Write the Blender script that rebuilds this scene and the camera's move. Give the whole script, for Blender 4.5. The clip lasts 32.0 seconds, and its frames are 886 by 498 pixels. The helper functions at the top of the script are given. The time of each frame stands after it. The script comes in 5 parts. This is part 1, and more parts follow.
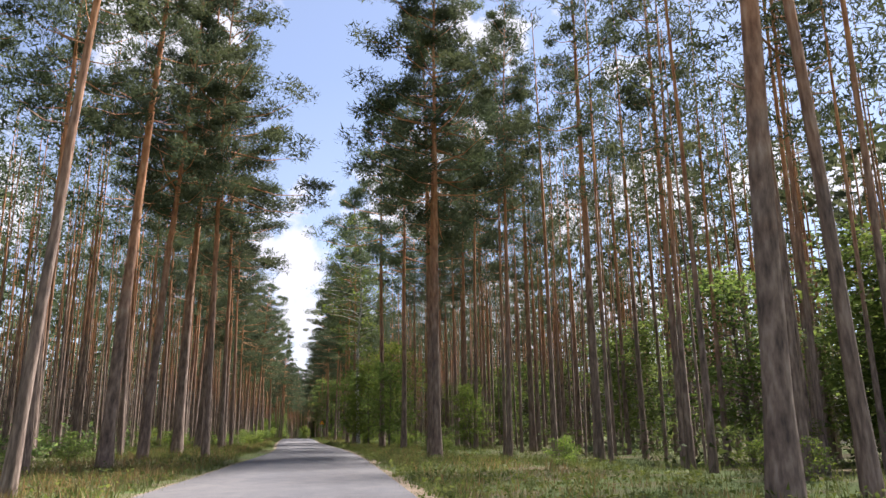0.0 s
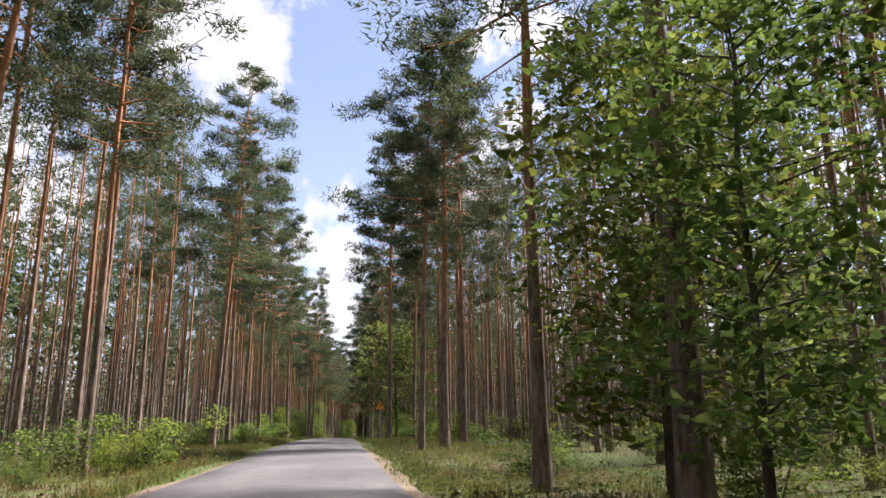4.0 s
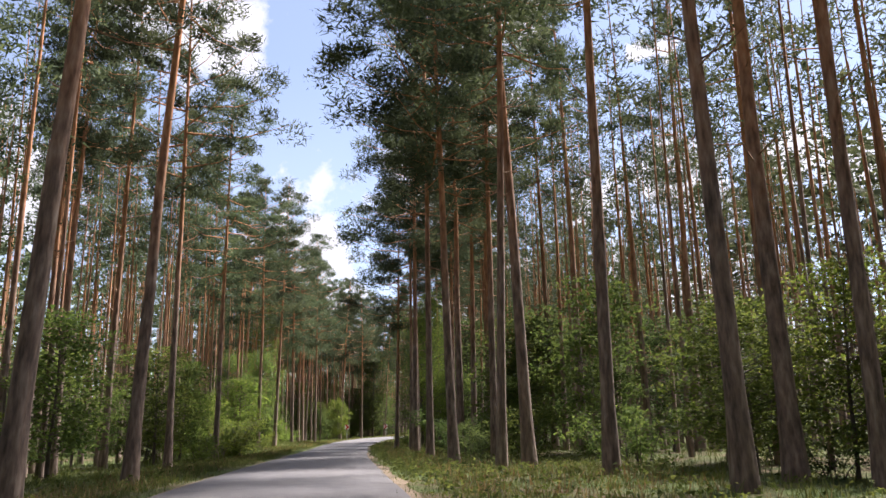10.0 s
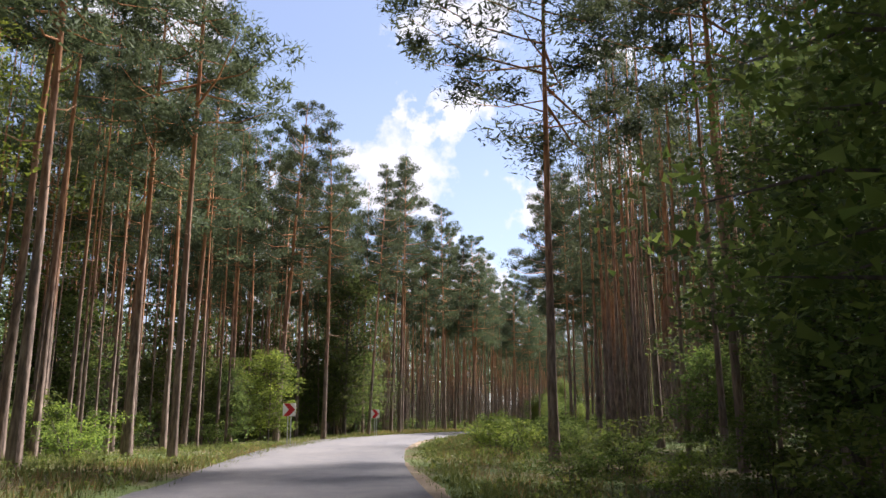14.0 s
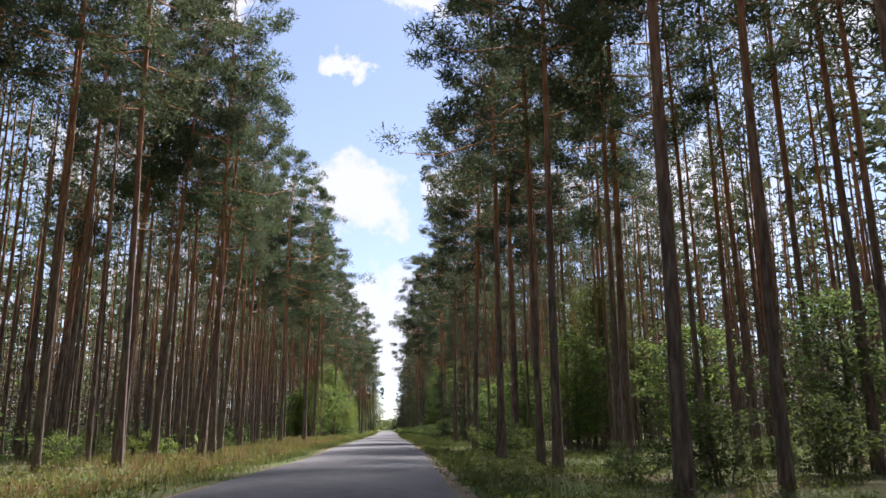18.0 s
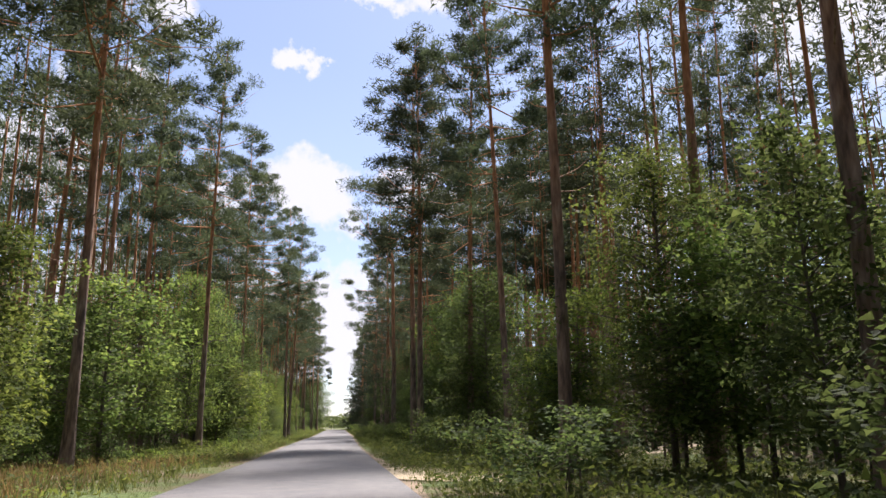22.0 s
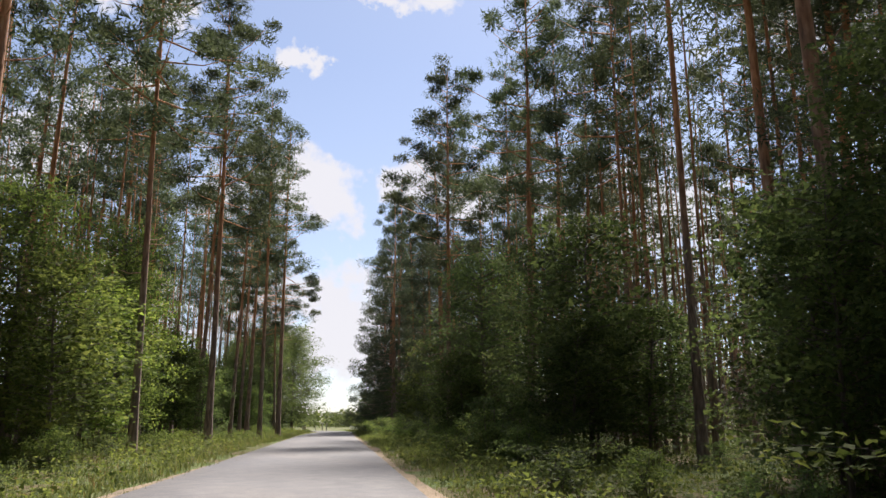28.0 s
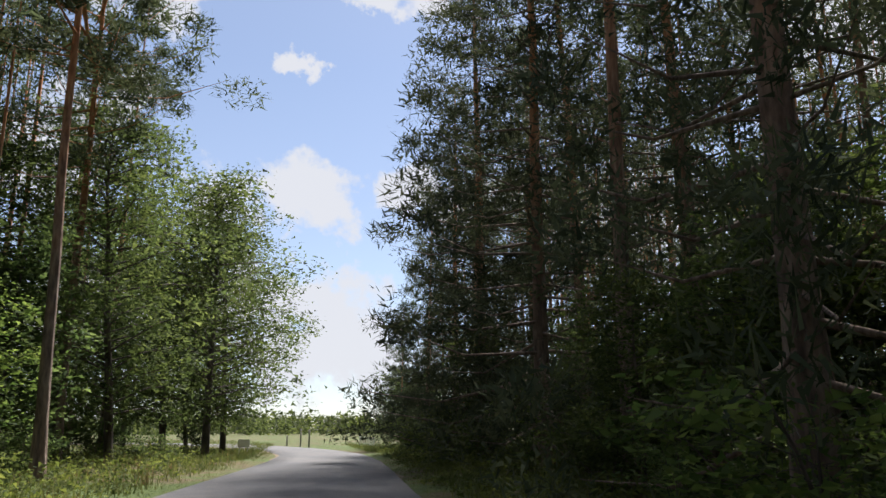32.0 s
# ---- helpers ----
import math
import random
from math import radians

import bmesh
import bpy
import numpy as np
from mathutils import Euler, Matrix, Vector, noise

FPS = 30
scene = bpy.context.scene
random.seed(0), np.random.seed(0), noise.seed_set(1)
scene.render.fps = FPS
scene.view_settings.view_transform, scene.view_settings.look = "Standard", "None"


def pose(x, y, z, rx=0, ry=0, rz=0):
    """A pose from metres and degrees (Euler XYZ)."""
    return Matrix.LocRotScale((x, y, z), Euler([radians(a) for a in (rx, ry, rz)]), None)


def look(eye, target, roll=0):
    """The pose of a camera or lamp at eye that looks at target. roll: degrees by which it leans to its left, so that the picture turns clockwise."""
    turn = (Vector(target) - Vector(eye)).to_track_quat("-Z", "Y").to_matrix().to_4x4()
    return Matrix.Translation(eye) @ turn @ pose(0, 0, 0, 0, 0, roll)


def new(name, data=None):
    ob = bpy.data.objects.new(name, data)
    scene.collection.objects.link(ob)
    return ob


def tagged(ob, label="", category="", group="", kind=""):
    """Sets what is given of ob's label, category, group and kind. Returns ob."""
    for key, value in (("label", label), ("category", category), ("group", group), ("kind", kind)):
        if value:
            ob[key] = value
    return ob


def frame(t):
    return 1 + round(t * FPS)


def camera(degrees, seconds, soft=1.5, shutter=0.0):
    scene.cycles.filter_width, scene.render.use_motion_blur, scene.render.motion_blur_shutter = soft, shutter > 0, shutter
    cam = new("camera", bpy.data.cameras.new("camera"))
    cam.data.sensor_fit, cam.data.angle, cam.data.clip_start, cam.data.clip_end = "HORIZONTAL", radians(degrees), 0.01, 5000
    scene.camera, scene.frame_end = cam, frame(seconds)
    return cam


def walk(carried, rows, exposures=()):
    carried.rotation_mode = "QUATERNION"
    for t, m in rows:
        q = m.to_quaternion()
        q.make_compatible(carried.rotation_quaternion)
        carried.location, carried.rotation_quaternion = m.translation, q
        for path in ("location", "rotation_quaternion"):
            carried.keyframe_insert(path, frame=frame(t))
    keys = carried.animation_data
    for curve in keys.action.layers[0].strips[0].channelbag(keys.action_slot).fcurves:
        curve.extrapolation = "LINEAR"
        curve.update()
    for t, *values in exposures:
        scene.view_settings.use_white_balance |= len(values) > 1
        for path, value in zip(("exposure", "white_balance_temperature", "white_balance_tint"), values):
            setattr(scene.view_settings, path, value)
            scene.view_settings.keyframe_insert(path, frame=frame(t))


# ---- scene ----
# brightness of the picture on the way: seconds, stops
EXPOSURES = ((0.0, 1.86, 6200, 16), (3.0, 1.94, 6400, 17), (6.0, 1.90, 6350, 18), (10.0, 2.04, 6300, 18), (11.5, 2.04, 6400, 18), (13.0, 1.92, 6350, 17), (17.0, 1.84, 6050, 17), (19.5, 1.62, 6000, 17), (21.0, 1.67, 6200, 17), (23.0, 1.74, 6350, 17), (24.5, 1.68, 6550, 16), (28.0, 1.54, 6450, 14), (30.0, 1.50, 6250, 12), (32.0, 1.42, 6250, 11))
# camera path: seconds, place, turn to the left, tilt, roll
PATH = [
    (0.0, -1.049, -0.023, 0.737, -0.71, 14.32, 0.67),
    (0.5, -2.214, 9.059, 0.907, -0.61, 14.30, 0.70),
    (1.0, -3.404, 18.155, 1.068, -0.40, 14.37, 0.67),
    (1.5, -4.636, 27.273, 1.214, 0.11, 13.99, 0.61),
    (2.0, -5.950, 36.429, 1.335, 0.68, 13.57, 0.36),
    (2.5, -7.383, 45.625, 1.440, 1.22, 13.53, 0.09),
    (3.0, -8.937, 54.855, 1.545, 1.85, 13.53, 0.25),
    (3.5, -10.592, 64.102, 1.661, 2.40, 13.83, 0.48),
    (4.0, -12.323, 73.371, 1.792, 2.67, 14.07, 0.41),
    (4.5, -14.092, 82.673, 1.940, 2.61, 14.17, 0.41),
    (5.0, -15.862, 92.033, 2.101, 2.34, 14.26, 0.46),
    (5.5, -17.599, 101.462, 2.273, 2.03, 14.40, 0.56),
    (6.0, -19.291, 110.960, 2.452, 1.83, 14.81, 0.60),
    (6.5, -20.955, 120.505, 2.627, 1.60, 14.51, 0.48),
    (7.0, -22.618, 130.069, 2.784, 1.59, 14.13, 0.28),
    (7.5, -24.292, 139.633, 2.911, 1.62, 13.94, 0.31),
    (8.0, -25.972, 149.176, 3.009, 1.56, 13.74, 0.56),
    (8.5, -27.644, 158.678, 3.078, 1.54, 13.48, 0.77),
    (9.0, -29.298, 168.118, 3.126, 1.29, 13.32, 0.69),
    (9.5, -30.924, 177.479, 3.155, 1.17, 13.19, 0.80),
    (10.0, -32.513, 186.748, 3.167, 1.12, 13.20, 0.98),
    (10.5, -34.041, 195.906, 3.158, 0.89, 13.23, 0.81),
    (11.0, -35.468, 204.933, 3.123, 0.31, 13.01, 0.81),
    (11.5, -36.779, 213.810, 3.060, -0.28, 12.70, 0.33),
    (12.0, -37.978, 222.538, 2.975, -0.77, 12.32, 0.03),
    (12.5, -39.094, 231.132, 2.884, -1.20, 12.22, -0.08),
    (13.0, -40.148, 239.615, 2.806, -1.44, 12.48, -0.09),
    (13.5, -41.136, 248.019, 2.748, -1.65, 12.73, 0.02),
    (14.0, -42.016, 256.368, 2.711, -2.46, 12.91, 0.14),
    (14.5, -42.743, 264.677, 2.695, -3.74, 13.09, 0.29),
    (15.0, -43.269, 272.957, 2.698, -5.53, 13.20, 0.45),
    (15.5, -43.536, 281.209, 2.719, -7.75, 13.17, 0.63),
    (16.0, -43.477, 289.431, 2.756, -9.76, 13.58, 0.78),
    (16.5, -43.011, 297.615, 2.807, -12.68, 13.73, 0.49),
    (17.0, -42.042, 305.761, 2.864, -16.70, 13.91, 0.69),
    (17.5, -40.513, 313.870, 2.915, -20.63, 13.54, 0.53),
    (18.0, -38.434, 321.941, 2.954, -23.90, 13.28, 0.56),
    (18.5, -35.890, 329.987, 2.982, -26.50, 12.96, -0.15),
    (19.0, -33.018, 338.032, 3.002, -28.16, 12.98, -0.80),
    (19.5, -29.954, 346.102, 3.019, -29.07, 13.22, -0.32),
    (20.0, -26.809, 354.230, 3.039, -28.98, 13.49, 0.04),
    (20.5, -23.658, 362.449, 3.051, -28.56, 13.26, 0.41),
    (21.0, -20.538, 370.786, 3.049, -28.20, 13.09, 0.57),
    (21.5, -17.453, 379.245, 3.031, -27.69, 12.93, 0.62),
    (22.0, -14.378, 387.799, 3.003, -27.55, 13.05, 0.56),
    (22.5, -11.292, 396.396, 2.972, -27.59, 12.71, 0.36),
    (23.0, -8.203, 404.980, 2.939, -27.61, 12.59, 0.37),
    (23.5, -5.122, 413.498, 2.910, -27.72, 12.92, 0.14),
    (24.0, -2.047, 421.926, 2.884, -27.83, 12.84, -0.10),
    (24.5, 1.020, 430.277, 2.862, -27.92, 12.89, -0.20),
    (25.0, 4.077, 438.590, 2.850, -27.87, 13.09, -0.10),
    (25.5, 7.136, 446.888, 2.847, -27.80, 13.29, 0.08),
    (26.0, 10.213, 455.168, 2.849, -28.40, 13.14, 0.13),
    (26.5, 13.297, 463.425, 2.853, -28.54, 13.10, 0.24),
    (27.0, 16.355, 471.656, 2.859, -28.20, 13.12, 0.32),
    (27.5, 19.356, 479.855, 2.868, -27.36, 13.23, 0.34),
    (28.0, 22.291, 488.011, 2.878, -27.45, 13.01, 0.26),
    (28.5, 25.178, 496.109, 2.893, -27.54, 13.10, 0.07),
    (29.0, 28.038, 504.141, 2.912, -27.68, 13.15, -0.11),
    (29.5, 30.876, 512.120, 2.939, -27.69, 13.24, 0.01),
    (30.0, 33.696, 520.063, 2.969, -27.66, 13.34, 0.19),
    (30.5, 36.514, 527.986, 3.002, -27.55, 13.38, 0.11),
    (31.0, 39.361, 535.890, 3.039, -27.66, 13.45, 0.19),
    (31.5, 42.242, 543.784, 3.081, -27.74, 13.46, 0.04),
    (32.0, 45.155, 551.665, 3.123, -27.73, 13.45, 0.12),
]
cam = camera(60.5, 32.0, soft=1.5)
walk(cam, [(t, pose(x, y, z, 90 + p, r, w)) for t, x, y, z, w, p, r in PATH], EXPOSURES)

# ---------------------------------------------------------------- sky and sun
SUN_UP, SUN_EAST = radians(54), radians(49)      # height; clockwise from +y
sun_way = Vector((math.sin(SUN_EAST) * math.cos(SUN_UP), math.cos(SUN_EAST) * math.cos(SUN_UP), math.sin(SUN_UP)))
world = bpy.data.worlds.new("sky")
scene.world = world
world.use_nodes = True
wn, wl = world.node_tree.nodes, world.node_tree.links
wn.clear()
w_out, w_bg = wn.new("ShaderNodeOutputWorld"), wn.new("ShaderNodeBackground")
sky = wn.new("ShaderNodeTexSky")
sky.sky_type, sky.sun_disc = "NISHITA", False
sky.sun_elevation, sky.sun_rotation = SUN_UP, SUN_EAST
sky.air_density, sky.dust_density, sky.ozone_density = 0.85, 0.4, 1.2
w_co = wn.new("ShaderNodeTexCoord")
w_sep, w_add, w_cmb = wn.new("ShaderNodeSeparateXYZ"), wn.new("ShaderNodeMath"), wn.new("ShaderNodeCombineXYZ")
w_add.operation, w_add.inputs[1].default_value = "ADD", 0.16
w_dx, w_dy = wn.new("ShaderNodeMath"), wn.new("ShaderNodeMath")
w_dx.operation = w_dy.operation = "DIVIDE"
wl.new(w_co.outputs["Generated"], w_sep.inputs[0])
wl.new(w_sep.outputs["Z"], w_add.inputs[0])
for w_d, w_ax in ((w_dx, "X"), (w_dy, "Y")):
    wl.new(w_sep.outputs[w_ax], w_d.inputs[0])
    wl.new(w_add.outputs[0], w_d.inputs[1])
    wl.new(w_d.outputs[0], w_cmb.inputs[w_ax])
w_noise, w_ramp = wn.new("ShaderNodeTexNoise"), wn.new("ShaderNodeValToRGB")
w_noise.inputs["Scale"].default_value, w_noise.inputs["Detail"].default_value = 1.7, 9.0
w_noise.inputs["Roughness"].default_value, w_noise.inputs["Distortion"].default_value = 0.52, 0.25
w_ramp.color_ramp.elements[0].position, w_ramp.color_ramp.elements[1].position = 0.50, 0.59
wl.new(w_cmb.outputs[0], w_noise.inputs["Vector"])
w_bias, w_sum = wn.new("ShaderNodeMapRange"), wn.new("ShaderNodeMath")
for w_i, w_v in ((1, 0.20), (2, 0.52), (3, 0.11), (4, -0.012)):
    w_bias.inputs[w_i].default_value = w_v
wl.new(w_sep.outputs["Z"], w_bias.inputs[0])
wl.new(w_noise.outputs[0], w_sum.inputs[0])
wl.new(w_bias.outputs[0], w_sum.inputs[1])
wl.new(w_sum.outputs[0], w_ramp.inputs[0])
# thicker cloud towards the horizon
w_low = wn.new("ShaderNodeMapRange")
for w_i, w_v in ((1, 0.05), (2, 0.45), (3, 1.0), (4, 0.45)):
    w_low.inputs[w_i].default_value = w_v
wl.new(w_sep.outputs["Z"], w_low.inputs[0])
w_max = wn.new("ShaderNodeMath")
w_max.operation = "MAXIMUM"
wl.new(w_ramp.outputs[0], w_max.inputs[0])
w_soft = wn.new("ShaderNodeMath")
w_soft.operation, w_soft.inputs[1].default_value = "MULTIPLY", 0.40
wl.new(w_low.outputs[0], w_soft.inputs[0])
wl.new(w_soft.outputs[0], w_max.inputs[1])

def sky_math(op, *ins):
    """A math node of the sky: numbers or sockets in, a socket out."""
    n = wn.new("ShaderNodeMath")
    n.operation = op
    for k, v in enumerate(ins):
        if isinstance(v, (int, float)):
            n.inputs[k].default_value = v
        else:
            wl.new(v, n.inputs[k])
    return n.outputs[0]


# the heaped clouds ahead: bearing and height in degrees, half width, half height
CLOUDS = (
    (-21, 29, 8, 7), (-10.5, 14, 5, 6), (-11, 6.5, 6, 6), (-0.5, 18, 6, 4.6), (2.5, 23, 3, 4.2), (4.5, 30, 7, 2.2),
    (5, 24, 1.3, 2.6), (10.8, 17, 3.6, 3.4), (17.5, 17.4, 5.6, 3.4), (24, 18, 4, 3), (16, 10, 7, 3), (16.2, 27, 2.4, 1.5), (23, 31.6, 7, 1.6),
    (20, 6, 9, 5.5), (57, 26, 11, 6), (32, 17, 5, 3.2), (-35, 16, 10, 7), (42, 15, 9, 6), (3, 8, 8, 5),
)
w_grain = wn.new("ShaderNodeTexNoise")
w_grain.inputs["Scale"].default_value, w_grain.inputs["Detail"].default_value, w_grain.inputs["Roughness"].default_value = 13.0, 7.0, 0.58
wl.new(w_co.outputs["Generated"], w_grain.inputs["Vector"])
w_tear, w_rgb = wn.new("ShaderNodeTexNoise"), wn.new("ShaderNodeSeparateColor")
w_tear.inputs["Scale"].default_value, w_tear.inputs["Detail"].default_value, w_tear.inputs["Roughness"].default_value = 22.0, 6.0, 0.62
wl.new(w_co.outputs["Generated"], w_tear.inputs["Vector"])
wl.new(w_tear.outputs["Color"], w_rgb.inputs[0])
w_az = sky_math("MULTIPLY", sky_math("ARCTAN2", w_sep.outputs["X"], w_sep.outputs["Y"]), 57.2958)
w_az = sky_math("ADD", w_az, sky_math("MULTIPLY", sky_math("SUBTRACT", w_rgb.outputs[0], 0.5), 11.0))
w_el = sky_math("MULTIPLY", sky_math("ARCSINE", w_sep.outputs["Z"]), 57.2958)
w_el = sky_math("ADD", w_el, sky_math("MULTIPLY", sky_math("SUBTRACT", w_rgb.outputs[1], 0.5), 6.5))
w_heap = -2.0
for c_az, c_el, c_w, c_h in CLOUDS:
    c_x = sky_math("POWER", sky_math("ABSOLUTE", sky_math("DIVIDE", sky_math("SUBTRACT", w_az, c_az), c_w)), 2.0)
    c_y = sky_math("POWER", sky_math("ABSOLUTE", sky_math("DIVIDE", sky_math("SUBTRACT", w_el, c_el), c_h)), 2.0)
    w_heap = sky_math("MAXIMUM", w_heap, sky_math("SUBTRACT", 1.0, sky_math("SQRT", sky_math("ADD", c_x, c_y))))
w_ragged = sky_math("ADD", w_heap, sky_math("MULTIPLY", sky_math("SUBTRACT", w_grain.outputs[0], 0.5), 2.4))
w_puff = wn.new("ShaderNodeMapRange")
w_puff.interpolation_type = "SMOOTHSTEP"
for w_i, w_v in ((1, -0.12), (2, 0.60), (3, 0.0), (4, 0.97)):
    w_puff.inputs[w_i].default_value = w_v
wl.new(w_ragged, w_puff.inputs[0])
# loose cloud overhead and behind
w_over, w_back = wn.new("ShaderNodeMapRange"), wn.new("ShaderNodeMapRange")
for w_node, w_lo, w_hi, w_in in ((w_over, 33.0, 40.0, w_el), (w_back, 55.0, 75.0, sky_math("ABSOLUTE", w_az))):
    w_node.inputs[1].default_value, w_node.inputs[2].default_value = w_lo, w_hi
    wl.new(w_in, w_node.inputs[0])
w_loose = sky_math("MULTIPLY", w_max.outputs[0], sky_math("MAXIMUM", w_over.outputs[0], w_back.outputs[0]))
w_cover = sky_math("MAXIMUM", sky_math("MAXIMUM", w_puff.outputs[0], w_soft.outputs[0]), w_loose)
w_mix = wn.new("ShaderNodeMix")
w_mix.data_type = "RGBA"
w_mix.inputs["B"].default_value = (5.2, 5.2, 5.35, 1)
wl.new(w_cover, w_mix.inputs["Factor"])
wl.new(sky.outputs[0], w_mix.inputs["A"])
wl.new(w_mix.outputs["Result"], w_bg.inputs["Color"])
w_bg.inputs["Strength"].default_value = 0.058
wl.new(w_bg.outputs[0], w_out.inputs[0])
sun = new("sun", bpy.data.lights.new("sun", "SUN"))
sun.data.energy, sun.data.angle, sun.data.color = 5.0, radians(9.0), (1.0, 0.94, 0.84)
sun.matrix_world = look(sun_way * 200, (0, 0, 0))

# ---------------------------------------------------------------- materials


def material(name, rough=0.9, metal=0.0):
    m = bpy.data.materials.new(name)
    m.use_nodes = True
    b = m.node_tree.nodes["Principled BSDF"]
    b.inputs["Roughness"].default_value, b.inputs["Metallic"].default_value = rough, metal
    b.inputs["Specular IOR Level"].default_value = 0.25
    return m, m.node_tree.nodes, m.node_tree.links, b


def ramp(nodes, *stops):
    r = nodes.new("ShaderNodeValToRGB")
    els = r.color_ramp.elements
    while len(els) < len(stops):
        els.new(0.5)
    for e, (at, col) in zip(els, stops):
        e.position, e.color = at, (*col, 1)
    return r


def noise_of(nodes, links, scale, detail=4.0, coords="Object", stretch=(1, 1, 1), rough=0.55):
    c, mp, n = nodes.new("ShaderNodeTexCoord"), nodes.new("ShaderNodeMapping"), nodes.new("ShaderNodeTexNoise")
    mp.inputs["Scale"].default_value = stretch
    links.new(c.outputs[coords], mp.inputs[0])
    links.new(mp.outputs[0], n.inputs["Vector"])
    n.inputs["Scale"].default_value, n.inputs["Detail"].default_value, n.inputs["Roughness"].default_value = scale, detail, rough
    return n


def blend(nodes, links, fac, a, b, mode="MIX"):
    x = nodes.new("ShaderNodeMix")
    x.data_type, x.blend_type = "RGBA", mode
    for sock, v in (("Factor", fac), ("A", a), ("B", b)):
        if isinstance(v, (tuple, float, int)):
            x.inputs[sock].default_value = v if not isinstance(v, tuple) else (*v, 1)
        else:
            links.new(v, x.inputs[sock])
    return x.outputs["Result"]


def bump(nodes, links, bsdf, height, strength, dist):
    b = nodes.new("ShaderNodeBump")
    b.inputs["Strength"].default_value, b.inputs["Distance"].default_value = strength, dist
    links.new(height, b.inputs["Height"])
    links.new(b.outputs[0], bsdf.inputs["Normal"])


def pine_bark():
    m, n, l, b = material("pine_bark", 0.95)
    at = n.new("ShaderNodeAttribute")
    at.attribute_name = "rise"
    big = noise_of(n, l, 0.8, 3)
    plates = noise_of(n, l, 9.0, 5, stretch=(1, 1, 0.22))
    add = n.new("ShaderNodeMath")
    add.operation = "MULTIPLY_ADD"
    add.inputs[1].default_value, add.inputs[2].default_value = 0.30, -0.15
    l.new(big.outputs[0], add.inputs[0])
    s = n.new("ShaderNodeMath")
    l.new(at.outputs["Fac"], s.inputs[0])
    l.new(add.outputs[0], s.inputs[1])
    up = ramp(n, (0.20, (0.0, 0.0, 0.0)), (0.50, (1, 1, 1)))
    l.new(s.outputs[0], up.inputs[0])
    low = ramp(n, (0.32, (0.06, 0.046, 0.040)), (0.52, (0.165, 0.122, 0.098)), (0.70, (0.27, 0.215, 0.175)))
    high = ramp(n, (0.30, (0.20, 0.085, 0.040)), (0.55, (0.42, 0.20, 0.095)), (0.75, (0.52, 0.31, 0.18)))
    l.new(plates.outputs[0], low.inputs[0])
    l.new(plates.outputs[0], high.inputs[0])
    l.new(blend(n, l, up.outputs[0], low.outputs[0], high.outputs[0]), b.inputs["Base Color"])
    bump(n, l, b, plates.outputs[0], 0.9, 0.04)
    return m


def plain_bark(name, dark, light):
    m, n, l, b = material(name, 0.95)
    f = noise_of(n, l, 7.0, 5, stretch=(1, 1, 0.3))
    r = ramp(n, (0.3, dark), (0.7, light))
    l.new(f.outputs[0], r.inputs[0])
    l.new(r.outputs[0], b.inputs["Base Color"])
    bump(n, l, b, f.outputs[0], 0.7, 0.03)
    return m


def birch_bark():
    m, n, l, b = material("birch_bark", 0.8)
    f = noise_of(n, l, 5.0, 5, stretch=(1, 1, 3.5))
    r = ramp(n, (0.40, (0.04, 0.04, 0.04)), (0.52, (0.55, 0.53, 0.50)), (0.8, (0.72, 0.70, 0.66)))
    l.new(f.outputs[0], r.inputs[0])
    l.new(r.outputs[0], b.inputs["Base Color"])
    return m


def leaf_material(name, cols, through_share=0.35, rough=0.6):
    """cols: three colours, dark to light, picked leaf by leaf."""
    m, n, l, b = material(name, rough)
    b.inputs["Specular IOR Level"].default_value = 0.12
    g, o = n.new("ShaderNodeNewGeometry"), n.new("ShaderNodeObjectInfo")
    r = ramp(n, (0.05, cols[0]), (0.5, cols[1]), (0.97, cols[2]))
    l.new(g.outputs["Random Per Island"], r.inputs[0])
    f = noise_of(n, l, 0.55, 2)
    big = ramp(n, (0.3, (0.62, 0.66, 0.70)), (0.7, (1.25, 1.2, 1.0)))
    l.new(f.outputs[0], big.inputs[0])
    c1 = blend(n, l, 1.0, r.outputs[0], big.outputs[0], "MULTIPLY")
    hs = n.new("ShaderNodeHueSaturation")
    hm = n.new("ShaderNodeMapRange")
    hm.inputs[3].default_value, hm.inputs[4].default_value = 0.485, 0.515
    vm = n.new("ShaderNodeMapRange")
    vm.inputs[3].default_value, vm.inputs[4].default_value = 0.8, 1.25
    l.new(o.outputs["Random"], hm.inputs[0])
    l.new(o.outputs["Random"], vm.inputs[0])
    l.new(hm.outputs[0], hs.inputs["Hue"])
    l.new(vm.outputs[0], hs.inputs["Value"])
    l.new(c1, hs.inputs["Color"])
    l.new(hs.outputs[0], b.inputs["Base Color"])
    t, mx = n.new("ShaderNodeBsdfTranslucent"), n.new("ShaderNodeMixShader")
    l.new(blend(n, l, 1.0, hs.outputs[0], (1.55, 1.42, 1.25), "MULTIPLY"), t.inputs["Color"])
    mx.inputs[0].default_value = through_share
    l.new(b.outputs[0], mx.inputs[1])
    l.new(t.outputs[0], mx.inputs[2])
    l.new(mx.outputs[0], n["Material Output"].inputs["Surface"])
    return m


